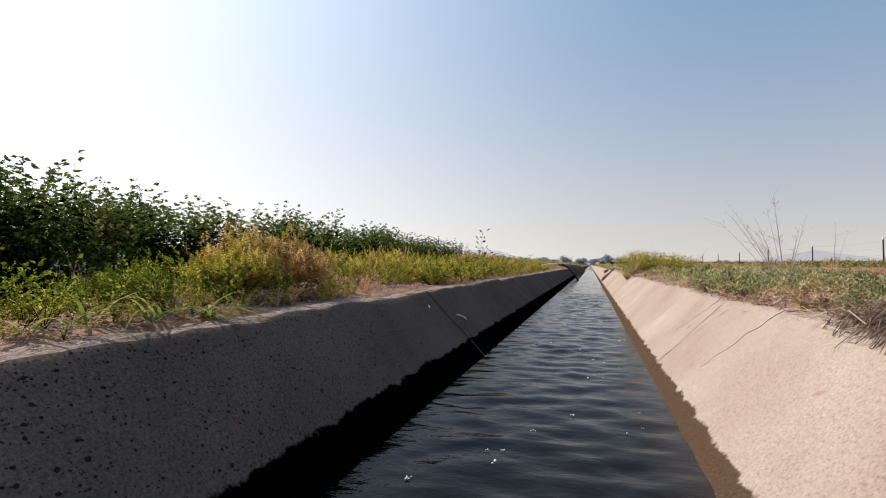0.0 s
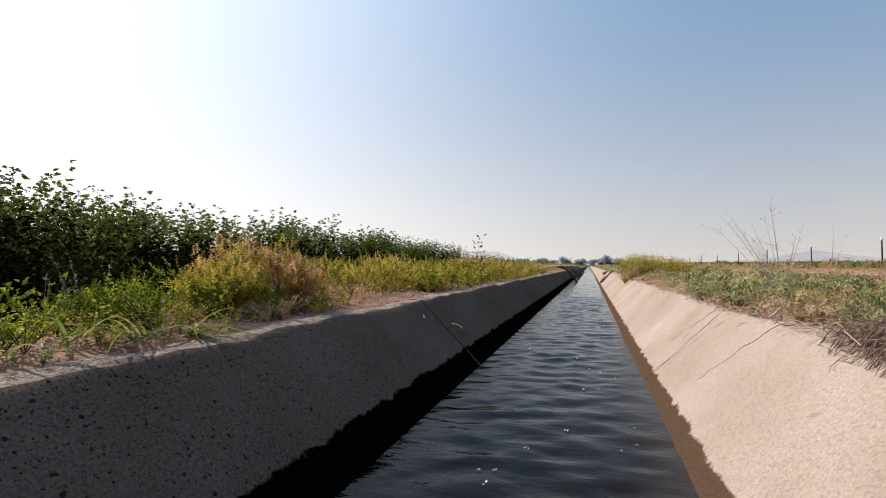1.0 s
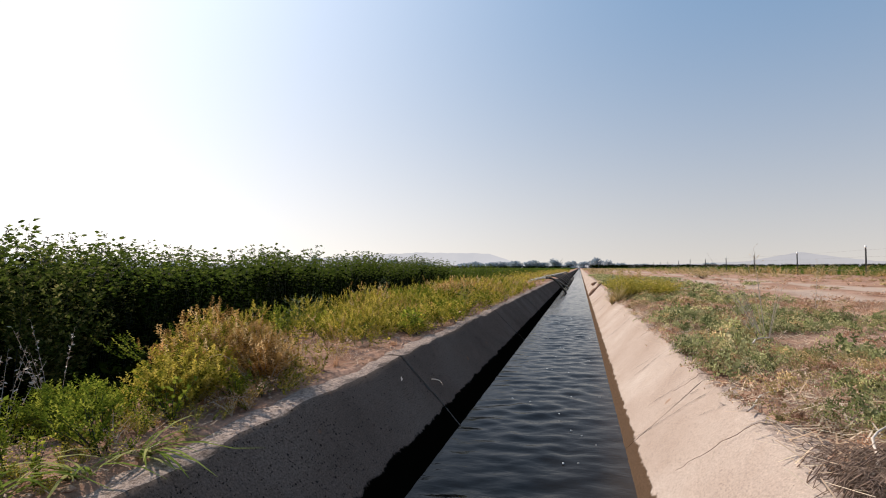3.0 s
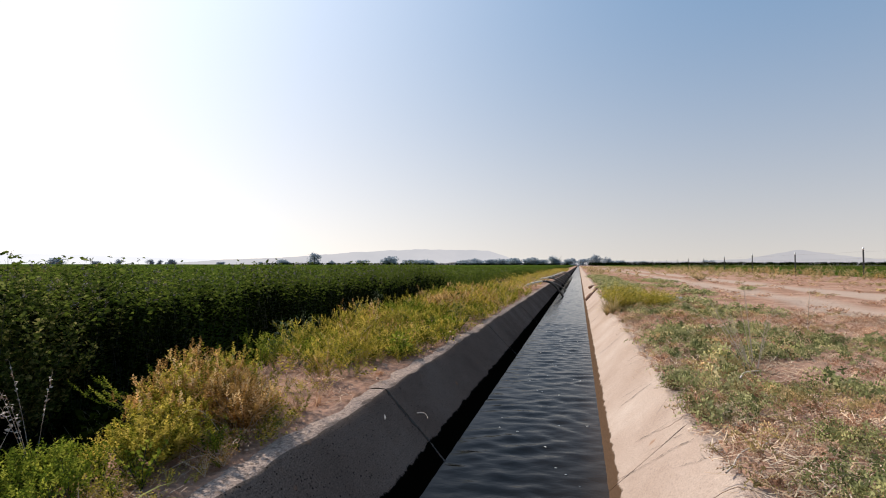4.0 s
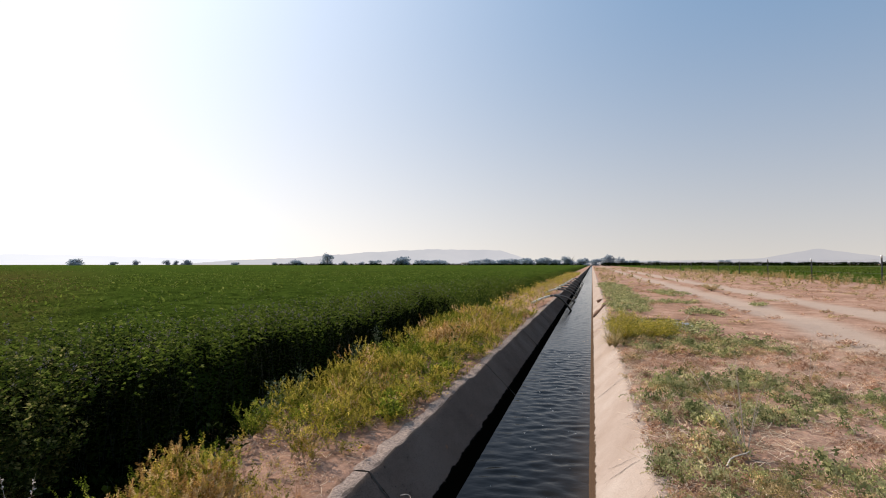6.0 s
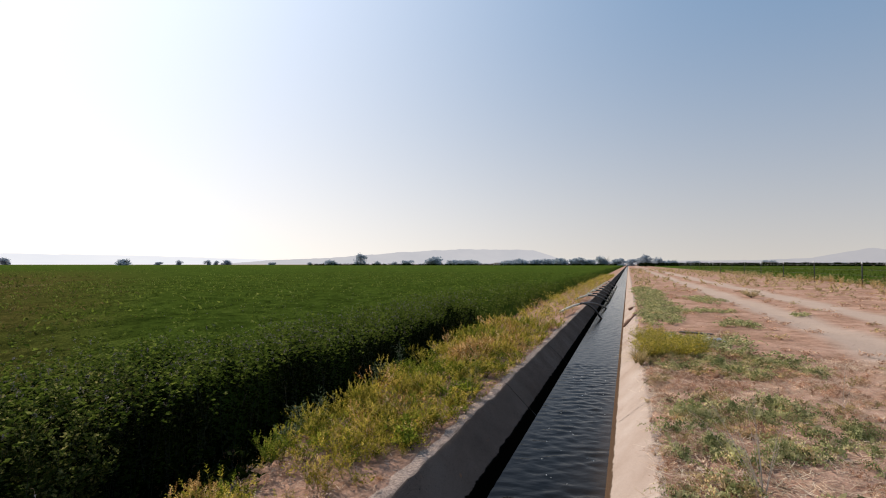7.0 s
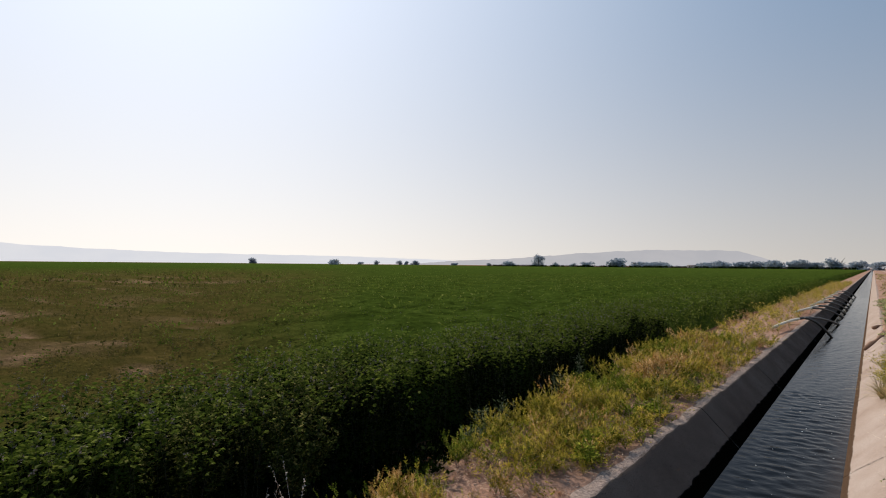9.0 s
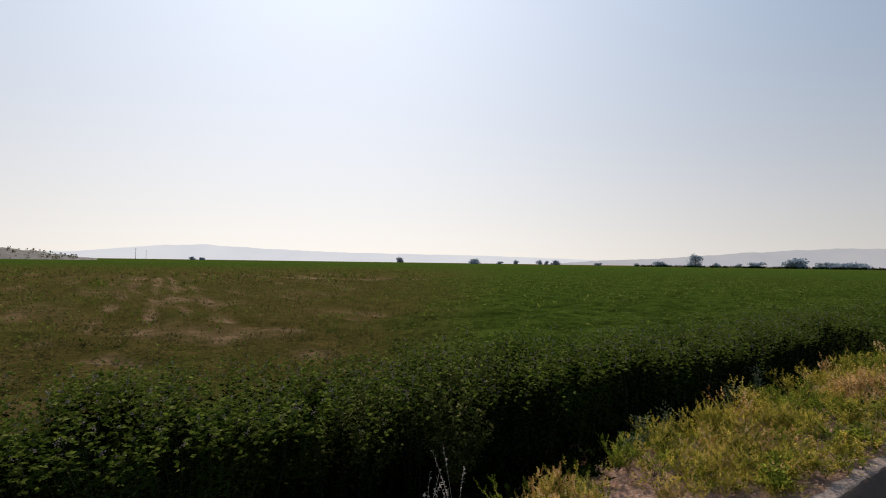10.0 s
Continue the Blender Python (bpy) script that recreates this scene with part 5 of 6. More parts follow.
def stalk(name, x, y, stems, height, lean, label):
    """Dead branching stalk with a few dry seed pods."""
    st, pods = Build(), Build()
    for _ in range(stems):
        l = rng.uniform(0.6, 1.05) * height
        a = rng.normal(lean, 0.55)
        k = np.linspace(0, 1, 7)
        rr = l * 0.75 * k * rng.uniform(0.4, 1.3)
        pts = np.stack([np.cos(a) * rr, 0.2 * np.sin(a) * rr, l * k * (1 - 0.12 * k)], -1)
        st.tube(pts, 0.0023 * (1.2 - k), 3)
        for t in rng.uniform(0.35, 1, 7):
            p0 = np.array([np.interp(t, k, pts[:, i]) for i in range(3)])
            d = np.array((rng.normal(0, 0.6), rng.normal(0, 0.6), 0.6))
            e = p0 + d * rng.uniform(0.02, 0.07)
            st.tube([p0, e], [0.0009, 0.0006], 3)
            pods.leaf(e, d, 0.009, 0.005)
    top = empty(name, x, y, float(ground_z(x, y)))
    part("branchwork", st.mesh("branchwork", [PALE_TWIG]), top)
    tagged(part("dry_pods", pods.mesh("dry_pods", [DRY_LEAF]), top), kind="stuff")
    return tagged(top, label, "weed")


stalk("dead_stalk", 1.32, 3.66, 16, 0.70, 2.1, "dead pale branching stalk rising from the ground cover")
stalk("dead_stalk", 0.92, 8.5, 4, 0.62, 1.6, "thin dead stalks standing out of the olive bush")
stalk("dead_stalk", 1.75, 8.9, 3, 0.66, 1.2, "thin dead stalks beside the olive bush")
stalk("dead_stalk", 2.35, 5.6, 3, 0.6, 1.4, "thin dead pale stalk on the bank")


def twig_heap(x, y, n, rx, ry, h):
    """Wiry tangle: each strand wanders."""
    b = Build()
    for _ in range(n):
        o = np.array((np.clip(rng.normal(0, rx), -1.7 * rx, 2 * rx), rng.normal(0, ry)))
        a, l = rng.uniform(0, 6.28), rng.uniform(0.04, 0.13)
        turn = rng.normal(0, 3.0)
        q = np.linspace(0, 1, 7)
        ang = a + turn * q + 0.8 * np.sin(q * 7 + a)
        step = l / 6
        xs_, ys_ = o[0] + np.cumsum(np.cos(ang)) * step, o[1] + np.cumsum(np.sin(ang)) * step
        top_ = h * np.exp(-(xs_ / (1.5 * rx)) ** 2 - ((ys_) / (1.6 * ry)) ** 2)
        zs_ = 0.005 + top_ * rng.uniform(0.1, 1.0) + 0.012 * np.sin(q * 6 + a)
        if (x + xs_).min() < LIP_R - 0.035 - 0.05 * (rng.random() < 0.06):
            continue
        slope_ = np.minimum(x + xs_ - LIP_R, 0.0) - float(ground_z(max(x, 0.9), y))
        zs_ = np.where(x + xs_ < LIP_R, slope_ + 0.004 + 0.9 * np.maximum(zs_, 0.0), np.maximum(zs_, 0.003))
        b.tube(np.stack([xs_, ys_, zs_], -1), rng.uniform(0.0006, 0.0015) * (1.2 - 0.6 * q), 3)
    top = empty("dead_root_heap", x, y, float(ground_z(max(x, 0.9), y)))
    tagged(part("tangle", b.mesh("tangle", [TWIG]), top), kind="stuff")
    return tagged(top, "tangled heap of dead brown roots and twigs on the lip", "twigs")


twig_heap(0.89, 1.47, 760, 0.075, 0.10, 0.085)
twig_heap(0.79, 1.40, 260, 0.035, 0.06, 0.045)
twig_heap(0.98, 4.1, 160, 0.10, 0.3, 0.04)
for n, (x0, y0, x1, y1, z0, z1, r) in enumerate([(0.80, 1.45, 0.98, 1.75, 0.03, 0.08, 0.0032), (0.72, 2.0, 0.95, 2.3, 0.02, 0.04, 0.003), (1.1, 3.2, 1.3, 3.5, 0.08, 0.07, 0.004)]):
    b = Build()
    k = np.linspace(0, 1, 8)
    b.tube(np.stack([x0 + (x1 - x0) * k + 0.012 * np.sin(k * 8 + n), y0 + (y1 - y0) * k, z0 + (z1 - z0) * k + 0.015 * np.sin(k * 3.1)], -1), r * (1.2 - 0.5 * k), 6)
    tagged(part("pale_stick", b.mesh("pale_stick", [PALE_TWIG], True)), "bleached bare stick lying among the weeds", "stick", "pale sticks")
# runners hanging down the sunny slope
for n, (ya, yb, ob_) in enumerate([(1.90, 2.04, -0.22), (2.62, 2.74, -0.11), (4.3, 4.40, -0.09), (6.6, 6.72, -0.12)]):
    k = np.linspace(0, 1, 16)
    o = 0.06 + (ob_ - 0.06) * k
    lift = 0.006 + 0.008 * np.abs(wob(k * 4, n, 0.6, n))
    b = Build()
    b.tube(np.stack([LIP_R + o - lift * 0.7, ya + (yb - ya) * k + 0.006 * wob(k * 4, n, 0.5, n), np.minimum(o, 0.0) + lift], -1), 0.0013 * (1.15 - 0.7 * k), 4)
    tagged(part("dead_runner", b.mesh("dead_runner", [TWIG])), "thin dead stem hanging down the concrete slope", "stem", "dead runners")

# debris beside the ditch further on
b = Build()
k = np.linspace(0, 1, 7)
b.tube(np.stack([0.60 + 0.50 * k, 17.1 + 0.6 * k, -0.06 + 0.13 * k + 0.02 * np.sin(k * 9)], -1), 0.05 - 0.015 * np.abs(np.sin(k * 6)), 7, 0, True)
tagged(part("driftwood_log", b.mesh("driftwood_log", [REDWOOD], True)), "brown driftwood log across the concrete lip", "log")
b = Build()
b.tube(np.stack([0.46 + 0.32 * k, 14.0 + 0.6 * k, -0.25 + 0.32 * k + 0.02 * np.sin(k * 8)], -1), 0.06 - 0.025 * np.abs(np.cos(k * 5)), 7, 0, True)
tagged(part("root_lump", b.mesh("root_lump", [REDWOOD], True)), "lump of brown roots on the concrete slope", "roots")
for bx, by, l, a, mt, lab in ((1.78, 10.7, 0.6, 0.2, BARK, "grey weathered board on the soil"), (1.55, 44, 0.8, -0.4, PALE_TWIG, "pale bleached branch by the ditch")):
    bm = bmesh.new()
    bmesh.ops.create_cube(bm, size=1, matrix=Matrix.Diagonal((l, 0.09, 0.035, 1)))
    bmesh.ops.bevel(bm, geom=bm.edges[:], offset=0.006, segments=1, affect="EDGES")
    me = bpy.data.meshes.new("board")
    bm.to_mesh(me)
    bm.free()
    me.materials.append(mt)
    o = part("board", me)
    o.matrix_basis = pose(bx, by, float(ground_z(bx, by)) + 0.07, 0, 3, math.degrees(a))
    tagged(o, lab, "board")
rag = Build()
n = 14
q = np.linspace(-1, 1, n)
QX, QY = np.meshgrid(q, q, indexing="ij")
rv = np.stack([QX * 0.17 * (1 + 0.3 * wob(QX, QY, 0.8)), QY * 0.12 * (1 + 0.3 * wob(QY, QX, 0.7)), 0.07 * np.abs(wob(QX, QY, 0.5, 3)) * (1.1 - QX ** 2) + 0.012], -1).reshape(-1, 3)
ii, jj = np.meshgrid(np.arange(n - 1), np.arange(n - 1), indexing="ij")
a0 = (ii * n + jj).ravel()
o = part("crumpled_rag", mesh_from("crumpled_rag", rv, np.stack([a0, a0 + n, a0 + n + 1, a0 + 1], -1), [RAG], None, True))
o.location = (1.92, 9.75, float(ground_z(1.92, 9.75)) + 0.05)
tagged(o, "crumpled pale grey rag lying on the weeds", "rag")

# foam bubbles on the water
fb = Build()
for _ in range(60):
    x0, y0 = rng.uniform(-0.28, 0.34), rng.uniform(0.7, 9)
    r = rng.uniform(0.0015, 0.0055)
    for _ in range(rng.integers(2, 7)):
        c = np.array((x0 + rng.normal(0, r), y0 + rng.normal(0, r), WATER_Z + 0.002))
        rr = r * rng.uniform(0.3, 0.8)
        a = np.linspace(0, 2 * np.pi, 8)[:-1]
        ring = [c + (np.cos(t) * rr, np.sin(t) * rr, 0) for t in a]
        half = [c + (np.cos(t) * rr * 0.7, np.sin(t) * rr * 0.7, rr * 0.7) for t in a]
        f = []
        for k in range(7):
            f += [(k, (k + 1) % 7, 7 + (k + 1) % 7), (k, 7 + (k + 1) % 7, 7 + k), (7 + k, 7 + (k + 1) % 7, 14)]
        fb.add(ring + half + [c + (0, 0, rr)], f)
stuff("foam_bubbles", fb.arrays(), [FOAM], "small white foam bubbles drifting on the water", "foam")

# ---- siphon tubes over the left lip ----
for n, (y0, y1, out) in enumerate([(15.6, 16.7, -0.95), (13.4, 21.2, -1.1), (18.3, 24.0, -1.2), (19.4, 26.0, -1.1), (22.0, 28.2, -1.1), (24.0, 30.2, -1.05), (27.0, 32.5, -1.05), (30.3, 37.0, -1.0), (34.0, 41.0, -1.0)]):
    k = np.linspace(0, 1, 15)
    x = out + (-0.16 - out) * k
    z = 0.13 + 0.16 * np.sin(k * 2.6) * (1 - k) + (-0.60) * k ** 2.4
    z = np.maximum(z, np.where(x > LIP_L, LIP_L - x + 0.05, 0.05))
    pts = np.stack([x, y0 + (y1 - y0) * k, z], -1)
    top = empty("siphon_tube", out, y0, 0)
    for nm, sl, mt in (("outlet_end", slice(0, 5), TUBE_PALE), ("arch", slice(4, 15), TUBE_DARK)):
        if n == 0 and nm == "outlet_end":
            continue
        b = Build()
        b.tube(pts[sl] - np.array((out, y0, 0)), 0.031, 10, 0, True)
        part(nm, b.mesh(nm, [mt], True), top)
    tagged(top, "long weathered siphon tube laid over the ditch lip into the water", "siphon tube", "siphon tubes")

# ---- fence ----
fence = tagged(empty("wire_fence", 14.3, 30, 0), "sagging wire fence on dark steel posts beside the track", "fence")
for n in range(-1, 16):
    y = 30 + 8.25 * n
    b = Build()
    h = 1.58 + 0.08 * wob(n, 0, 0.5)
    for dx, dy, w1, w2 in ((0, 0, 0.035, 0.008), (0, 0.012, 0.008, 0.03)):
        x0, x1, ya, yb = dx - w1, dx + w1, dy - w2, dy + w2
        z0, z1 = -0.12, h
        b.add([(x0, ya, z0), (x1, ya, z0), (x1, yb, z0), (x0, yb, z0), (x0, ya, z1), (x1, ya, z1), (x1, yb, z1), (x0, yb, z1)],
              [(0, 2, 1), (0, 3, 2), (4, 5, 6), (4, 6, 7), (0, 1, 5), (0, 5, 4), (1, 2, 6), (1, 6, 5), (2, 3, 7), (2, 7, 6), (3, 0, 4), (3, 4, 7)])
    o = part("post", b.mesh("post", [POST]), fence)
    o.location = (0.1 * wob(n, 3, 0.5), y - 30, 0)
    o.rotation_euler = (0.02 * wob(n, 1, 0.3), 0.02 * wob(n, 2, 0.3), 0)
    b = Build()
    b.tube([(0, 0.006, h - 0.13), (0, 0.006, h + 0.012)], 0.043, 6, 0, True)
    part("painted_tip", b.mesh("painted_tip", [WHITE_WALL]), o, "white painted post tip")
for z in (0.35, 0.7, 1.05, 1.4):
    b = Build()
    yy = np.arange(-8.25, 125, 2.0625)
    b.tube(np.stack([0 * yy - 0.04, yy, z - 0.03 * np.abs(np.sin(yy / 8.25 * np.pi))], -1), 0.003, 3)
    part("wire", b.mesh("wire", [WIRE]), fence)
# weeds along the fence and the field beyond it
FW = [weed_plant(0.55, 7, 9, 0.10, 0.03) for _ in range(4)]
p = sprinkle(12.6, 15.6, 16, 90, 1.6, lambda x, y: np.clip(0.5 + 0.7 * wob(x, y, 2.5, 4), 0, 1))
stuff("fence_weeds", scattered(FW, seat(p), rng.uniform(0.4, 1.2, len(p)), 0.2), [MAT_OLIVE, CROP_STEM], "olive weeds along the foot of the fence", "weeds")
p = sprinkle(12.6, 15.2, 24, 60, 0.8)
stuff("fence_weeds", scattered(FW, seat(p), rng.uniform(0.4, 1.0, len(p)), 0.2), [DRY_LEAF, PALE_TWIG], "dry orange weeds along the foot of the fence", "weeds")
p = sprinkle(16, 60, 22, 160, 0.6)
stuff("far_field_crop", scattered(FAR2, seat(p), rng.uniform(0.8, 1.0, len(p)), 0.1), [LIT_CROP_LEAF], "green crop in the field beyond the fence", "crop")
rx_ = np.concatenate([np.arange(15.8, 30, 1.0), 30 * 1.15 ** np.arange(0, 20)])
ry_ = np.concatenate([np.arange(-40, 60, 2.0), 60 * 1.12 ** np.arange(0, 19)])
CX, CY = np.meshgrid(rx_, ry_, indexing="ij")
cv = np.stack([CX, CY, 0.42 + 0.05 * wob(CX, CY, 2, 2) - 0.4 * np.exp(-(CX - 15.8) / 0.6)], -1).reshape(-1, 3)
nc = len(ry_)
ii, jj = np.meshgrid(np.arange(len(rx_) - 1), np.arange(nc - 1), indexing="ij")
a0 = (ii * nc + jj).ravel()
tagged(part("crop_canopy", mesh_from("crop_canopy", cv, np.stack([a0, a0 + nc, a0 + nc + 1, a0 + 1], -1), [CANOPY], None, True)), "green crop beyond the fence reaching into the distance", "crop", kind="stuff")
p = sprinkle(0.95, 13.5, 28, 150, 0.9, lambda x, y: (np.abs(x - 4.6) > 0.6) * (np.abs(x - 6.5) > 0.6) * np.clip(0.55 + 0.5 * wob(x, y, 4, 3), 0, 1))
stuff("track_weeds", scattered([tuft(0.22, 12, 0.2, 0.07) for _ in range(4)], seat(p), rng.uniform(0.6, 1.3, len(p)), 0.1), [MAT_OLIVE], "thin olive weeds along the far track", "weeds")
# dark rows of tall crop at the far edge of the fields
a_ = np.concatenate([rng.uniform(-29, -1.2, 900), rng.uniform(1.0, 36, 900)])
d_ = np.where(a_ < 0, 330, 470) + rng.uniform(0, 14, len(a_))
p = np.column_stack([-np.sin(np.radians(a_)) * d_, np.cos(np.radians(a_)) * d_])
stuff("far_crop_row", scattered([tuft(2.0, 12, 1.1, 0.5) for _ in range(4)], np.column_stack([p, np.where(a_ < 0, -0.1, FIELD_Z)]), rng.uniform(0.75, 1.1, len(p)), 0.05), [SHADED_CROP_LEAF], "dark rows of taller crop at the far field edge", "crop")
bush("road_weed", 5.3, 23.5, 0.5, 0.35, 40, 20, 0.06, 0.02, (MAT_OLIVE, CROP_STEM), "grey-green weed clump on the track", "weed")

# ---- distance ----


def tree(x, y, width, height, n=1150):
    """Broad far tree: tapered trunk, limbs, crown of many leaf clumps with gaps."""
    tr, cr = Build(), Build()
    tr.tube([(0, 0, -0.5), (0.1, 0, height * 0.25), (0, 0.1, height * 0.6)], [width * 0.045, width * 0.035, width * 0.012], 6)
    for _ in range(6):
        a = rng.uniform(0, 6.28)
        tr.tube([(0, 0, height * rng.uniform(0.15, 0.4)), (np.cos(a) * width * 0.3, np.sin(a) * width * 0.3, height * rng.uniform(0.5, 0.8))], [width * 0.018, width * 0.006], 4)
    lobes = [(rng.uniform(-0.3, 0.3) * width, rng.normal(0, width * 0.15), height * rng.uniform(0.06, 0.2), rng.uniform(0.2, 0.26)) for _ in range(4)]
    lobes += [(rng.normal(0, width * 0.16), rng.normal(0, width * 0.16), height * rng.uniform(0.25, 0.68), rng.uniform(0.24, 0.36)) for _ in range(6)]
    for _ in range(n):
        lx, ly, lz, lr = lobes[rng.integers(0, 10)]
        d = rng.normal(0, 1, 3)
        d /= np.linalg.norm(d)
        p0 = np.array((lx, ly, lz)) + d * np.array((width * lr, width * lr, height * lr * 0.75)) * rng.uniform(0.3, 1.0)
        p0[2] = np.clip(p0[2], height * 0.02, height)
        cr.leaf(p0, rng.normal(0, 1, 3), width * 0.085 * rng.uniform(0.6, 1.3), width * 0.075)
    top = empty("tree", x, y, FIELD_Z)
    part("trunk", tr.mesh("trunk", [BARK]), top)
    part("crown", cr.mesh("crown", [HAZED_LEAF]), top)
    return tagged(top, "broad dark tree standing far off in the haze", "tree", "far trees")


# azimuth left of the ditch's line, width and height in degrees, distance
for az_, w_, h_, dist in [(53.9, 1.24, 0.70, 620), (33.7, 1.4, 0.58, 600), (30.3, 1.18, 1.32, 600), (28.5, 0.7, 0.45, 600), (24.9, 1.1, 0.5, 650), (21.8, 2.0, 0.98, 620), (19.4, 1.8, 0.66, 640), (17.6, 1.8, 0.62, 640), (13.0, 1.6, 0.62, 560), (11.5, 1.6, 0.66, 560), (9.9, 1.5, 0.62, 560), (8.4, 1.5, 0.66, 560), (7.0, 1.8, 0.78, 540), (5.3, 1.6, 0.84, 540), (4.0, 1.2, 0.72, 540), (2.27, 1.3, 1.15, 500), (0.93, 1.3, 0.76, 500), (-0.4, 1.1, 0.62, 480), (-1.82, 1.5, 1.07, 480), (-3.4, 1.3, 0.76, 500), (-4.5, 1.0, 0.66, 500), (-18.2, 0.9, 0.3, 450), (-12.9, 1.0, 0.45, 420), (49.1, 0.6, 0.5, 1100), (46.5, 0.6, 0.52, 1100), (45.7, 0.5, 0.42, 1100), (44.7, 0.9, 0.52, 1100), (51.0, 0.7, 0.3, 1100), (62.7, 0.8, 0.66, 1600), (84.9, 0.5, 0.35, 900), (84.0, 0.5, 0.33, 900), (26.5, 0.6, 0.35, 900), (-6.5, 0.8, 0.4, 700), (36.0, 0.6, 0.25, 1100), (40.0, 0.8, 0.25, 1200)]:
    tree(-math.sin(radians(az_)) * dist, math.cos(radians(az_)) * dist, 1.3 * dist * math.tan(radians(w_)), 1.12 * dist * math.tan(radians(h_)) + 1.6)


def ridge(name, dist, stops, mat, label):
    """A far ridge: stops of azimuth and height in degrees."""
    az_ = np.linspace(stops[0][0], stops[-1][0], 160)
    h = np.interp(az_, [q[0] for q in stops], [q[1] for q in stops])
    h = h * (1 + 0.03 * wob(az_, az_ * 0, 1.2)) + 0.02 * wob(az_, az_ * 0, 0.35, 2)
    v, f = [], []
    for a, e in zip(az_, h):
        for r, z in ((dist - 250, -4.0), (dist, dist * math.tan(radians(max(e, 0.0)))), (dist + 300, -4.0)):
            v.append((-math.sin(radians(a)) * r, math.cos(radians(a)) * r, z))
    for k in range(len(az_) - 1):
        for q in (0, 1):
            f.append((k * 3 + q, k * 3 + q + 1, k * 3 + q + 4, k * 3 + q + 3))
    return tagged(part(name, mesh_from(name, v, f, [mat], None, True)), label, "hills", kind="structure")


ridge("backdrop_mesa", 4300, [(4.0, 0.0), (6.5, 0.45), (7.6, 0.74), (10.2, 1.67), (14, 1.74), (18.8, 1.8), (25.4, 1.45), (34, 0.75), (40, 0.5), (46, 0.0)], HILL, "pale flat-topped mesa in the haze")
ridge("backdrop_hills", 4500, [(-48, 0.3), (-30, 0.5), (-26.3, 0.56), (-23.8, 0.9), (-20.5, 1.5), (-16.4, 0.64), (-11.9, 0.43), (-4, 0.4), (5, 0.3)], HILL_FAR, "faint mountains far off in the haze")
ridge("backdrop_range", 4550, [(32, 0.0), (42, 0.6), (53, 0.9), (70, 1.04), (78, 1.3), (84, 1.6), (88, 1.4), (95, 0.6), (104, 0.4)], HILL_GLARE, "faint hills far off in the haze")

# brown rise beyond the field
mv, mf = [], []
az_ = np.linspace(93, 118, 60)
for a in az_:
    h = 330 * math.tan(radians(np.interp(a, [93, 94.4, 97.7, 100, 118], [0.0, 0.12, 0.6, 0.85, 1.2]))) + 1.2 + 0.3 * float(wob(a, 0, 0.6))
    for r, z in ((300, -0.4), (330, h), (390, h * 1.02), (450, -0.4)):
        mv.append((-math.sin(radians(a)) * r, math.cos(radians(a)) * r, z))
for k in range(59):
    for q in range(3):
        mf.append((k * 4 + q, k * 4 + q + 1, k * 4 + q + 5, k * 4 + q + 4))
tagged(part("ground_rise", mesh_from("ground_rise", mv, mf, [RISE], None, True)), "low brown rise beyond the field", "ground", kind="structure")
a_ = rng.uniform(94.5, 112, 160)
d_ = rng.uniform(305, 335, 160)
h_ = 330 * np.tan(np.radians(np.interp(a_, [93, 94.4, 97.7, 100, 118], [0.0, 0.12, 0.6, 0.85, 1.2]))) + 1.0
p = np.column_stack([-np.sin(np.radians(a_)) * d_, np.cos(np.radians(a_)) * d_, -0.4 + (h_ + 0.2) * np.clip((d_ - 300) / 30, 0, 1)])
stuff("rise_scrub", scattered([tuft(1.3, 16, 0.8, 0.4) for _ in range(4)], p, rng.uniform(0.4, 1.2, 160), 0.1), [CROP_DRY], "dark scrub dotted over the brown rise", "scrub")
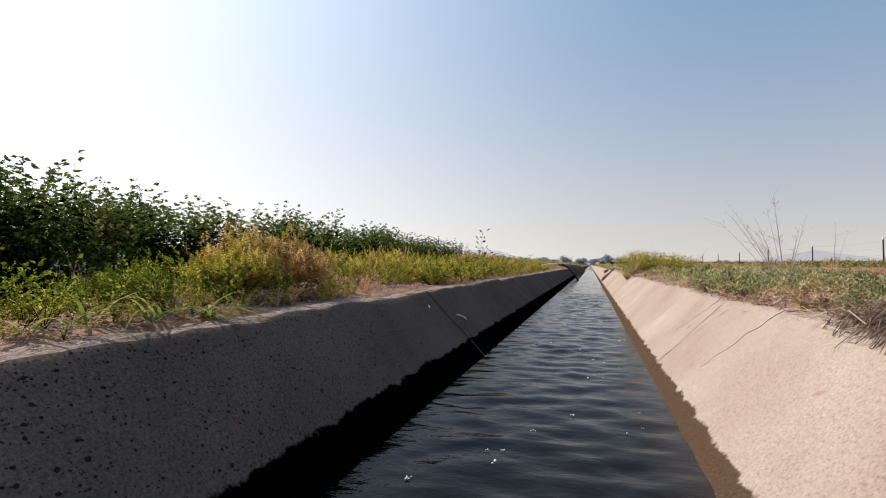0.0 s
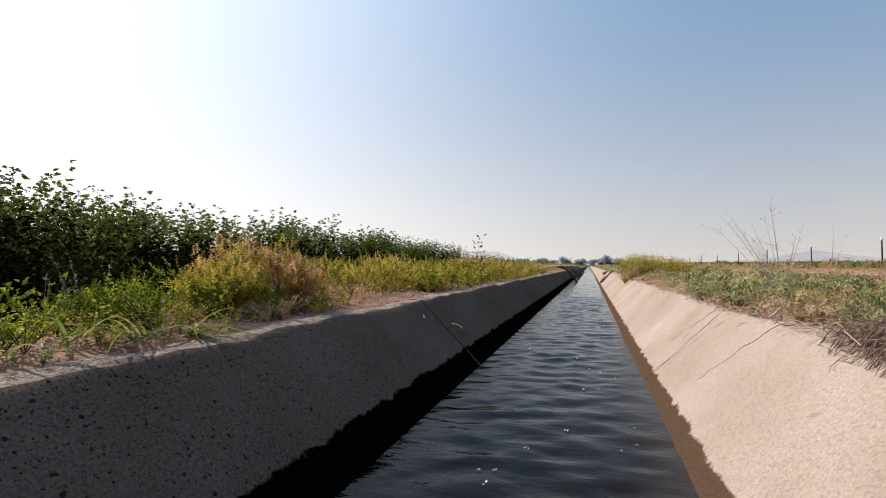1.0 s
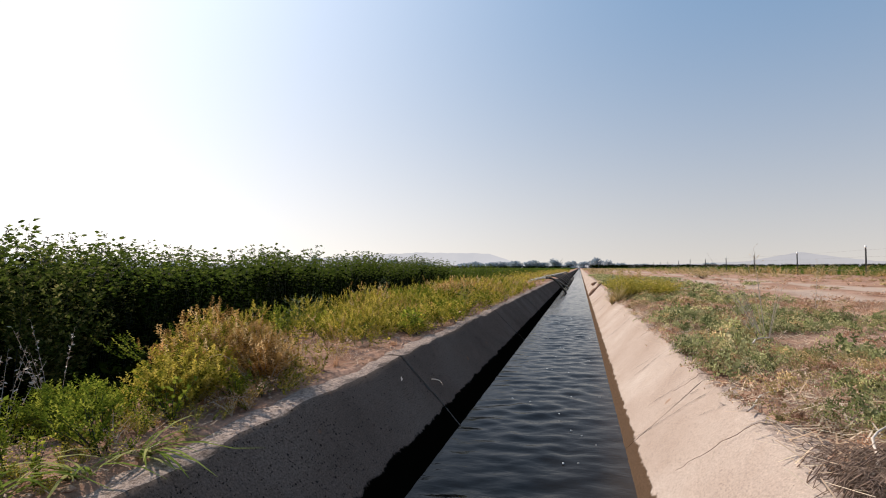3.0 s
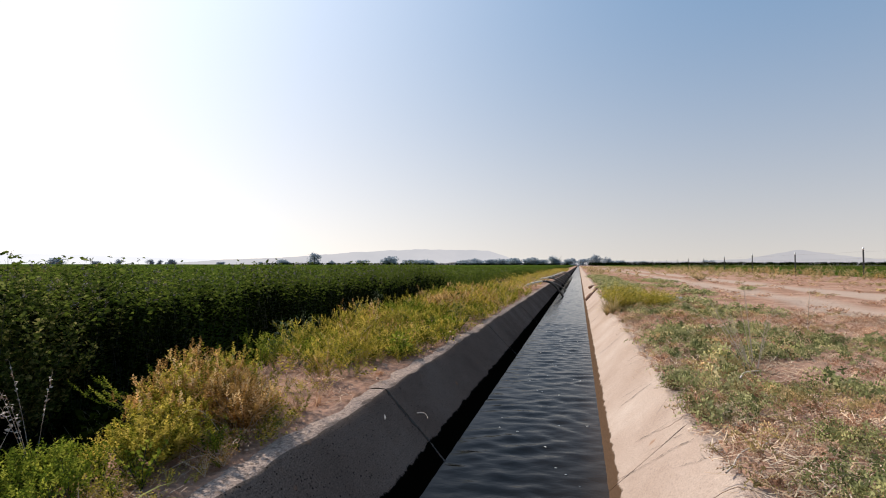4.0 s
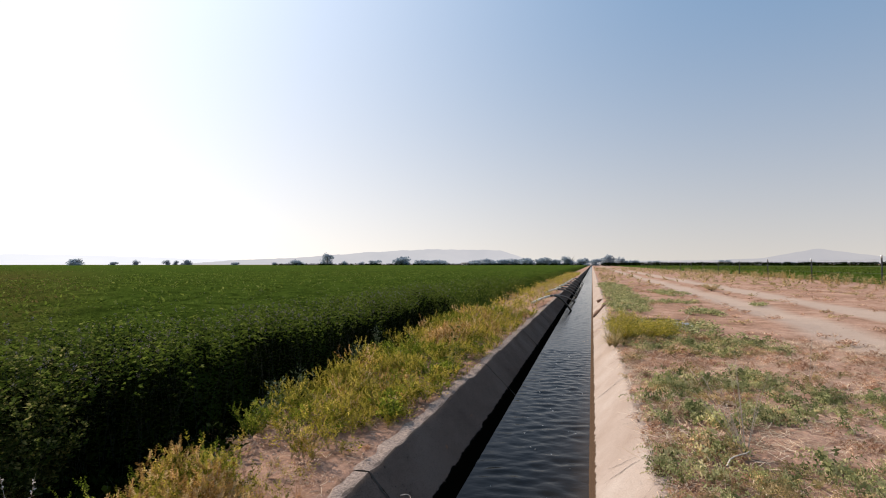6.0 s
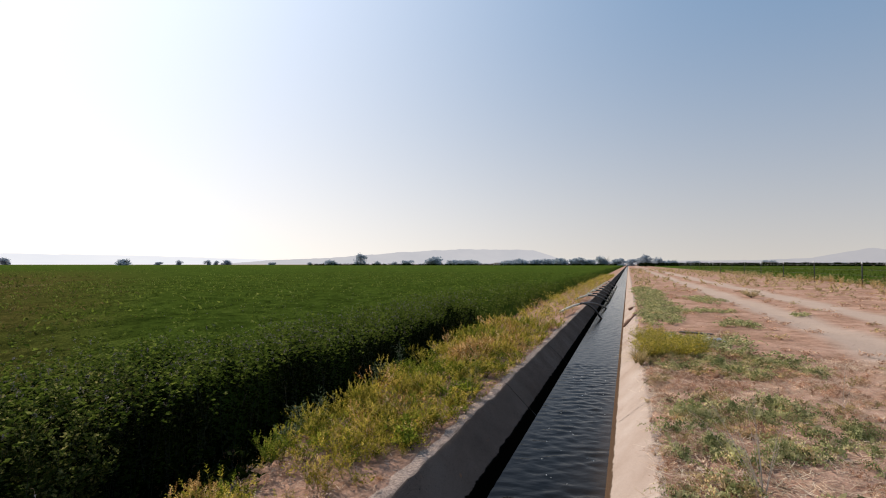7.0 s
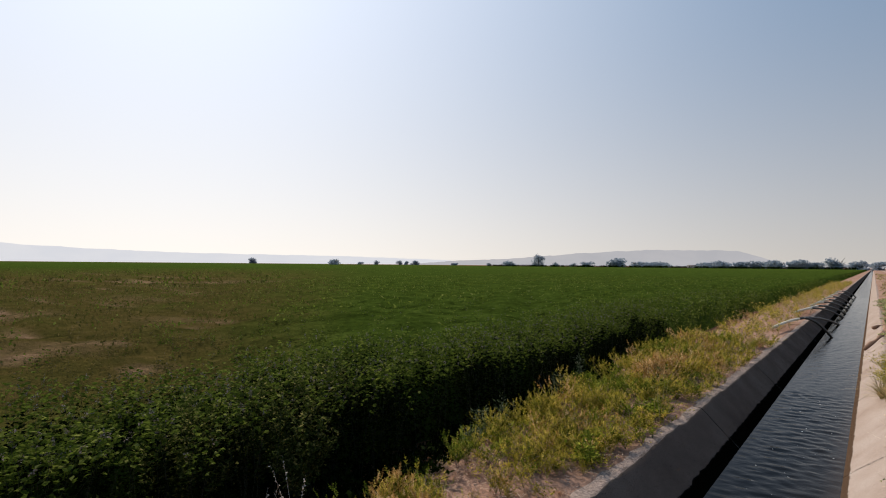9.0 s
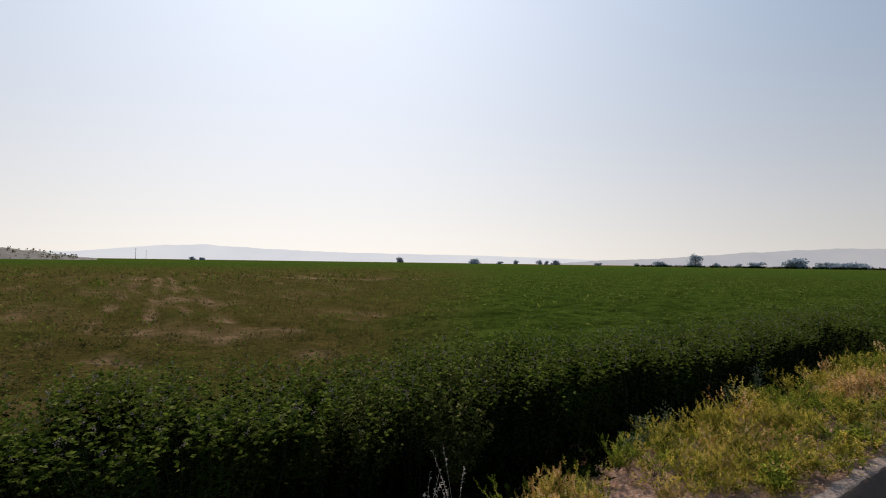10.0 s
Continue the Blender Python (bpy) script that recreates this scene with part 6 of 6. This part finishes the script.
for a, d in ((89.9, 520), (89.0, 640)):
    b = Build()
    b.tube([(0, 0, -0.5), (0, 0, 11)], [0.18, 0.12], 6, 0, True)
    top = empty("utility_pole", -math.sin(radians(a)) * d, math.cos(radians(a)) * d, FIELD_Z)
    part("pole", b.mesh("pole", [BARK]), top)
    b = Build()
    b.tube([(-0.4, -1.2, 10.2), (0.1, 1.2, 10.2)], [0.09, 0.09], 4, 0, True)
    part("crossarm", b.mesh("crossarm", [BARK]), top)
    tagged(top, "wooden utility pole far beyond the field", "utility pole", "utility poles")


def shed(x, y, w, d, h, label):
    top = empty("farm_building", x, y, FIELD_Z)
    b = Build()
    w, d = w / 2, d / 2
    b.add([(-w, -d, -0.3), (w, -d, -0.3), (w, d, -0.3), (-w, d, -0.3), (-w, -d, h), (w, -d, h), (w, d, h), (-w, d, h), (-w, 0, h * 1.35), (w, 0, h * 1.35)],
          [(0, 1, 5), (0, 5, 4), (1, 2, 6), (1, 6, 5), (2, 3, 7), (2, 7, 6), (3, 0, 4), (3, 4, 7), (4, 7, 8), (5, 9, 6)])
    part("wall", b.mesh("wall", [WHITE_WALL]), top)
    for sgn in (-1, 1):
        b = Build()
        b.add([(-w - 0.4, sgn * (d + 0.5), h - 0.2), (w + 0.4, sgn * (d + 0.5), h - 0.2), (w + 0.4, 0, h * 1.38), (-w - 0.4, 0, h * 1.38), (-w - 0.4, sgn * (d + 0.5), h), (w + 0.4, sgn * (d + 0.5), h), (w + 0.4, 0, h * 1.38 + 0.2), (-w - 0.4, 0, h * 1.38 + 0.2)],
              [(0, 1, 2), (0, 2, 3), (4, 6, 5), (4, 7, 6), (0, 5, 1), (0, 4, 5), (1, 6, 2), (1, 5, 6), (3, 4, 0), (3, 7, 4)])
        part("roof", b.mesh("roof", [ROOF]), top)
    return tagged(top, label, "building", "far farm buildings")


for a, d, w_, h_ in ((14.2, 700, 13, 3.0), (-8.7, 620, 9, 2.6), (-13.1, 415, 8, 2.4)):
    shed(-math.sin(radians(a)) * d, math.cos(radians(a)) * d, w_, 8, h_, "small white farm building far across the fields")
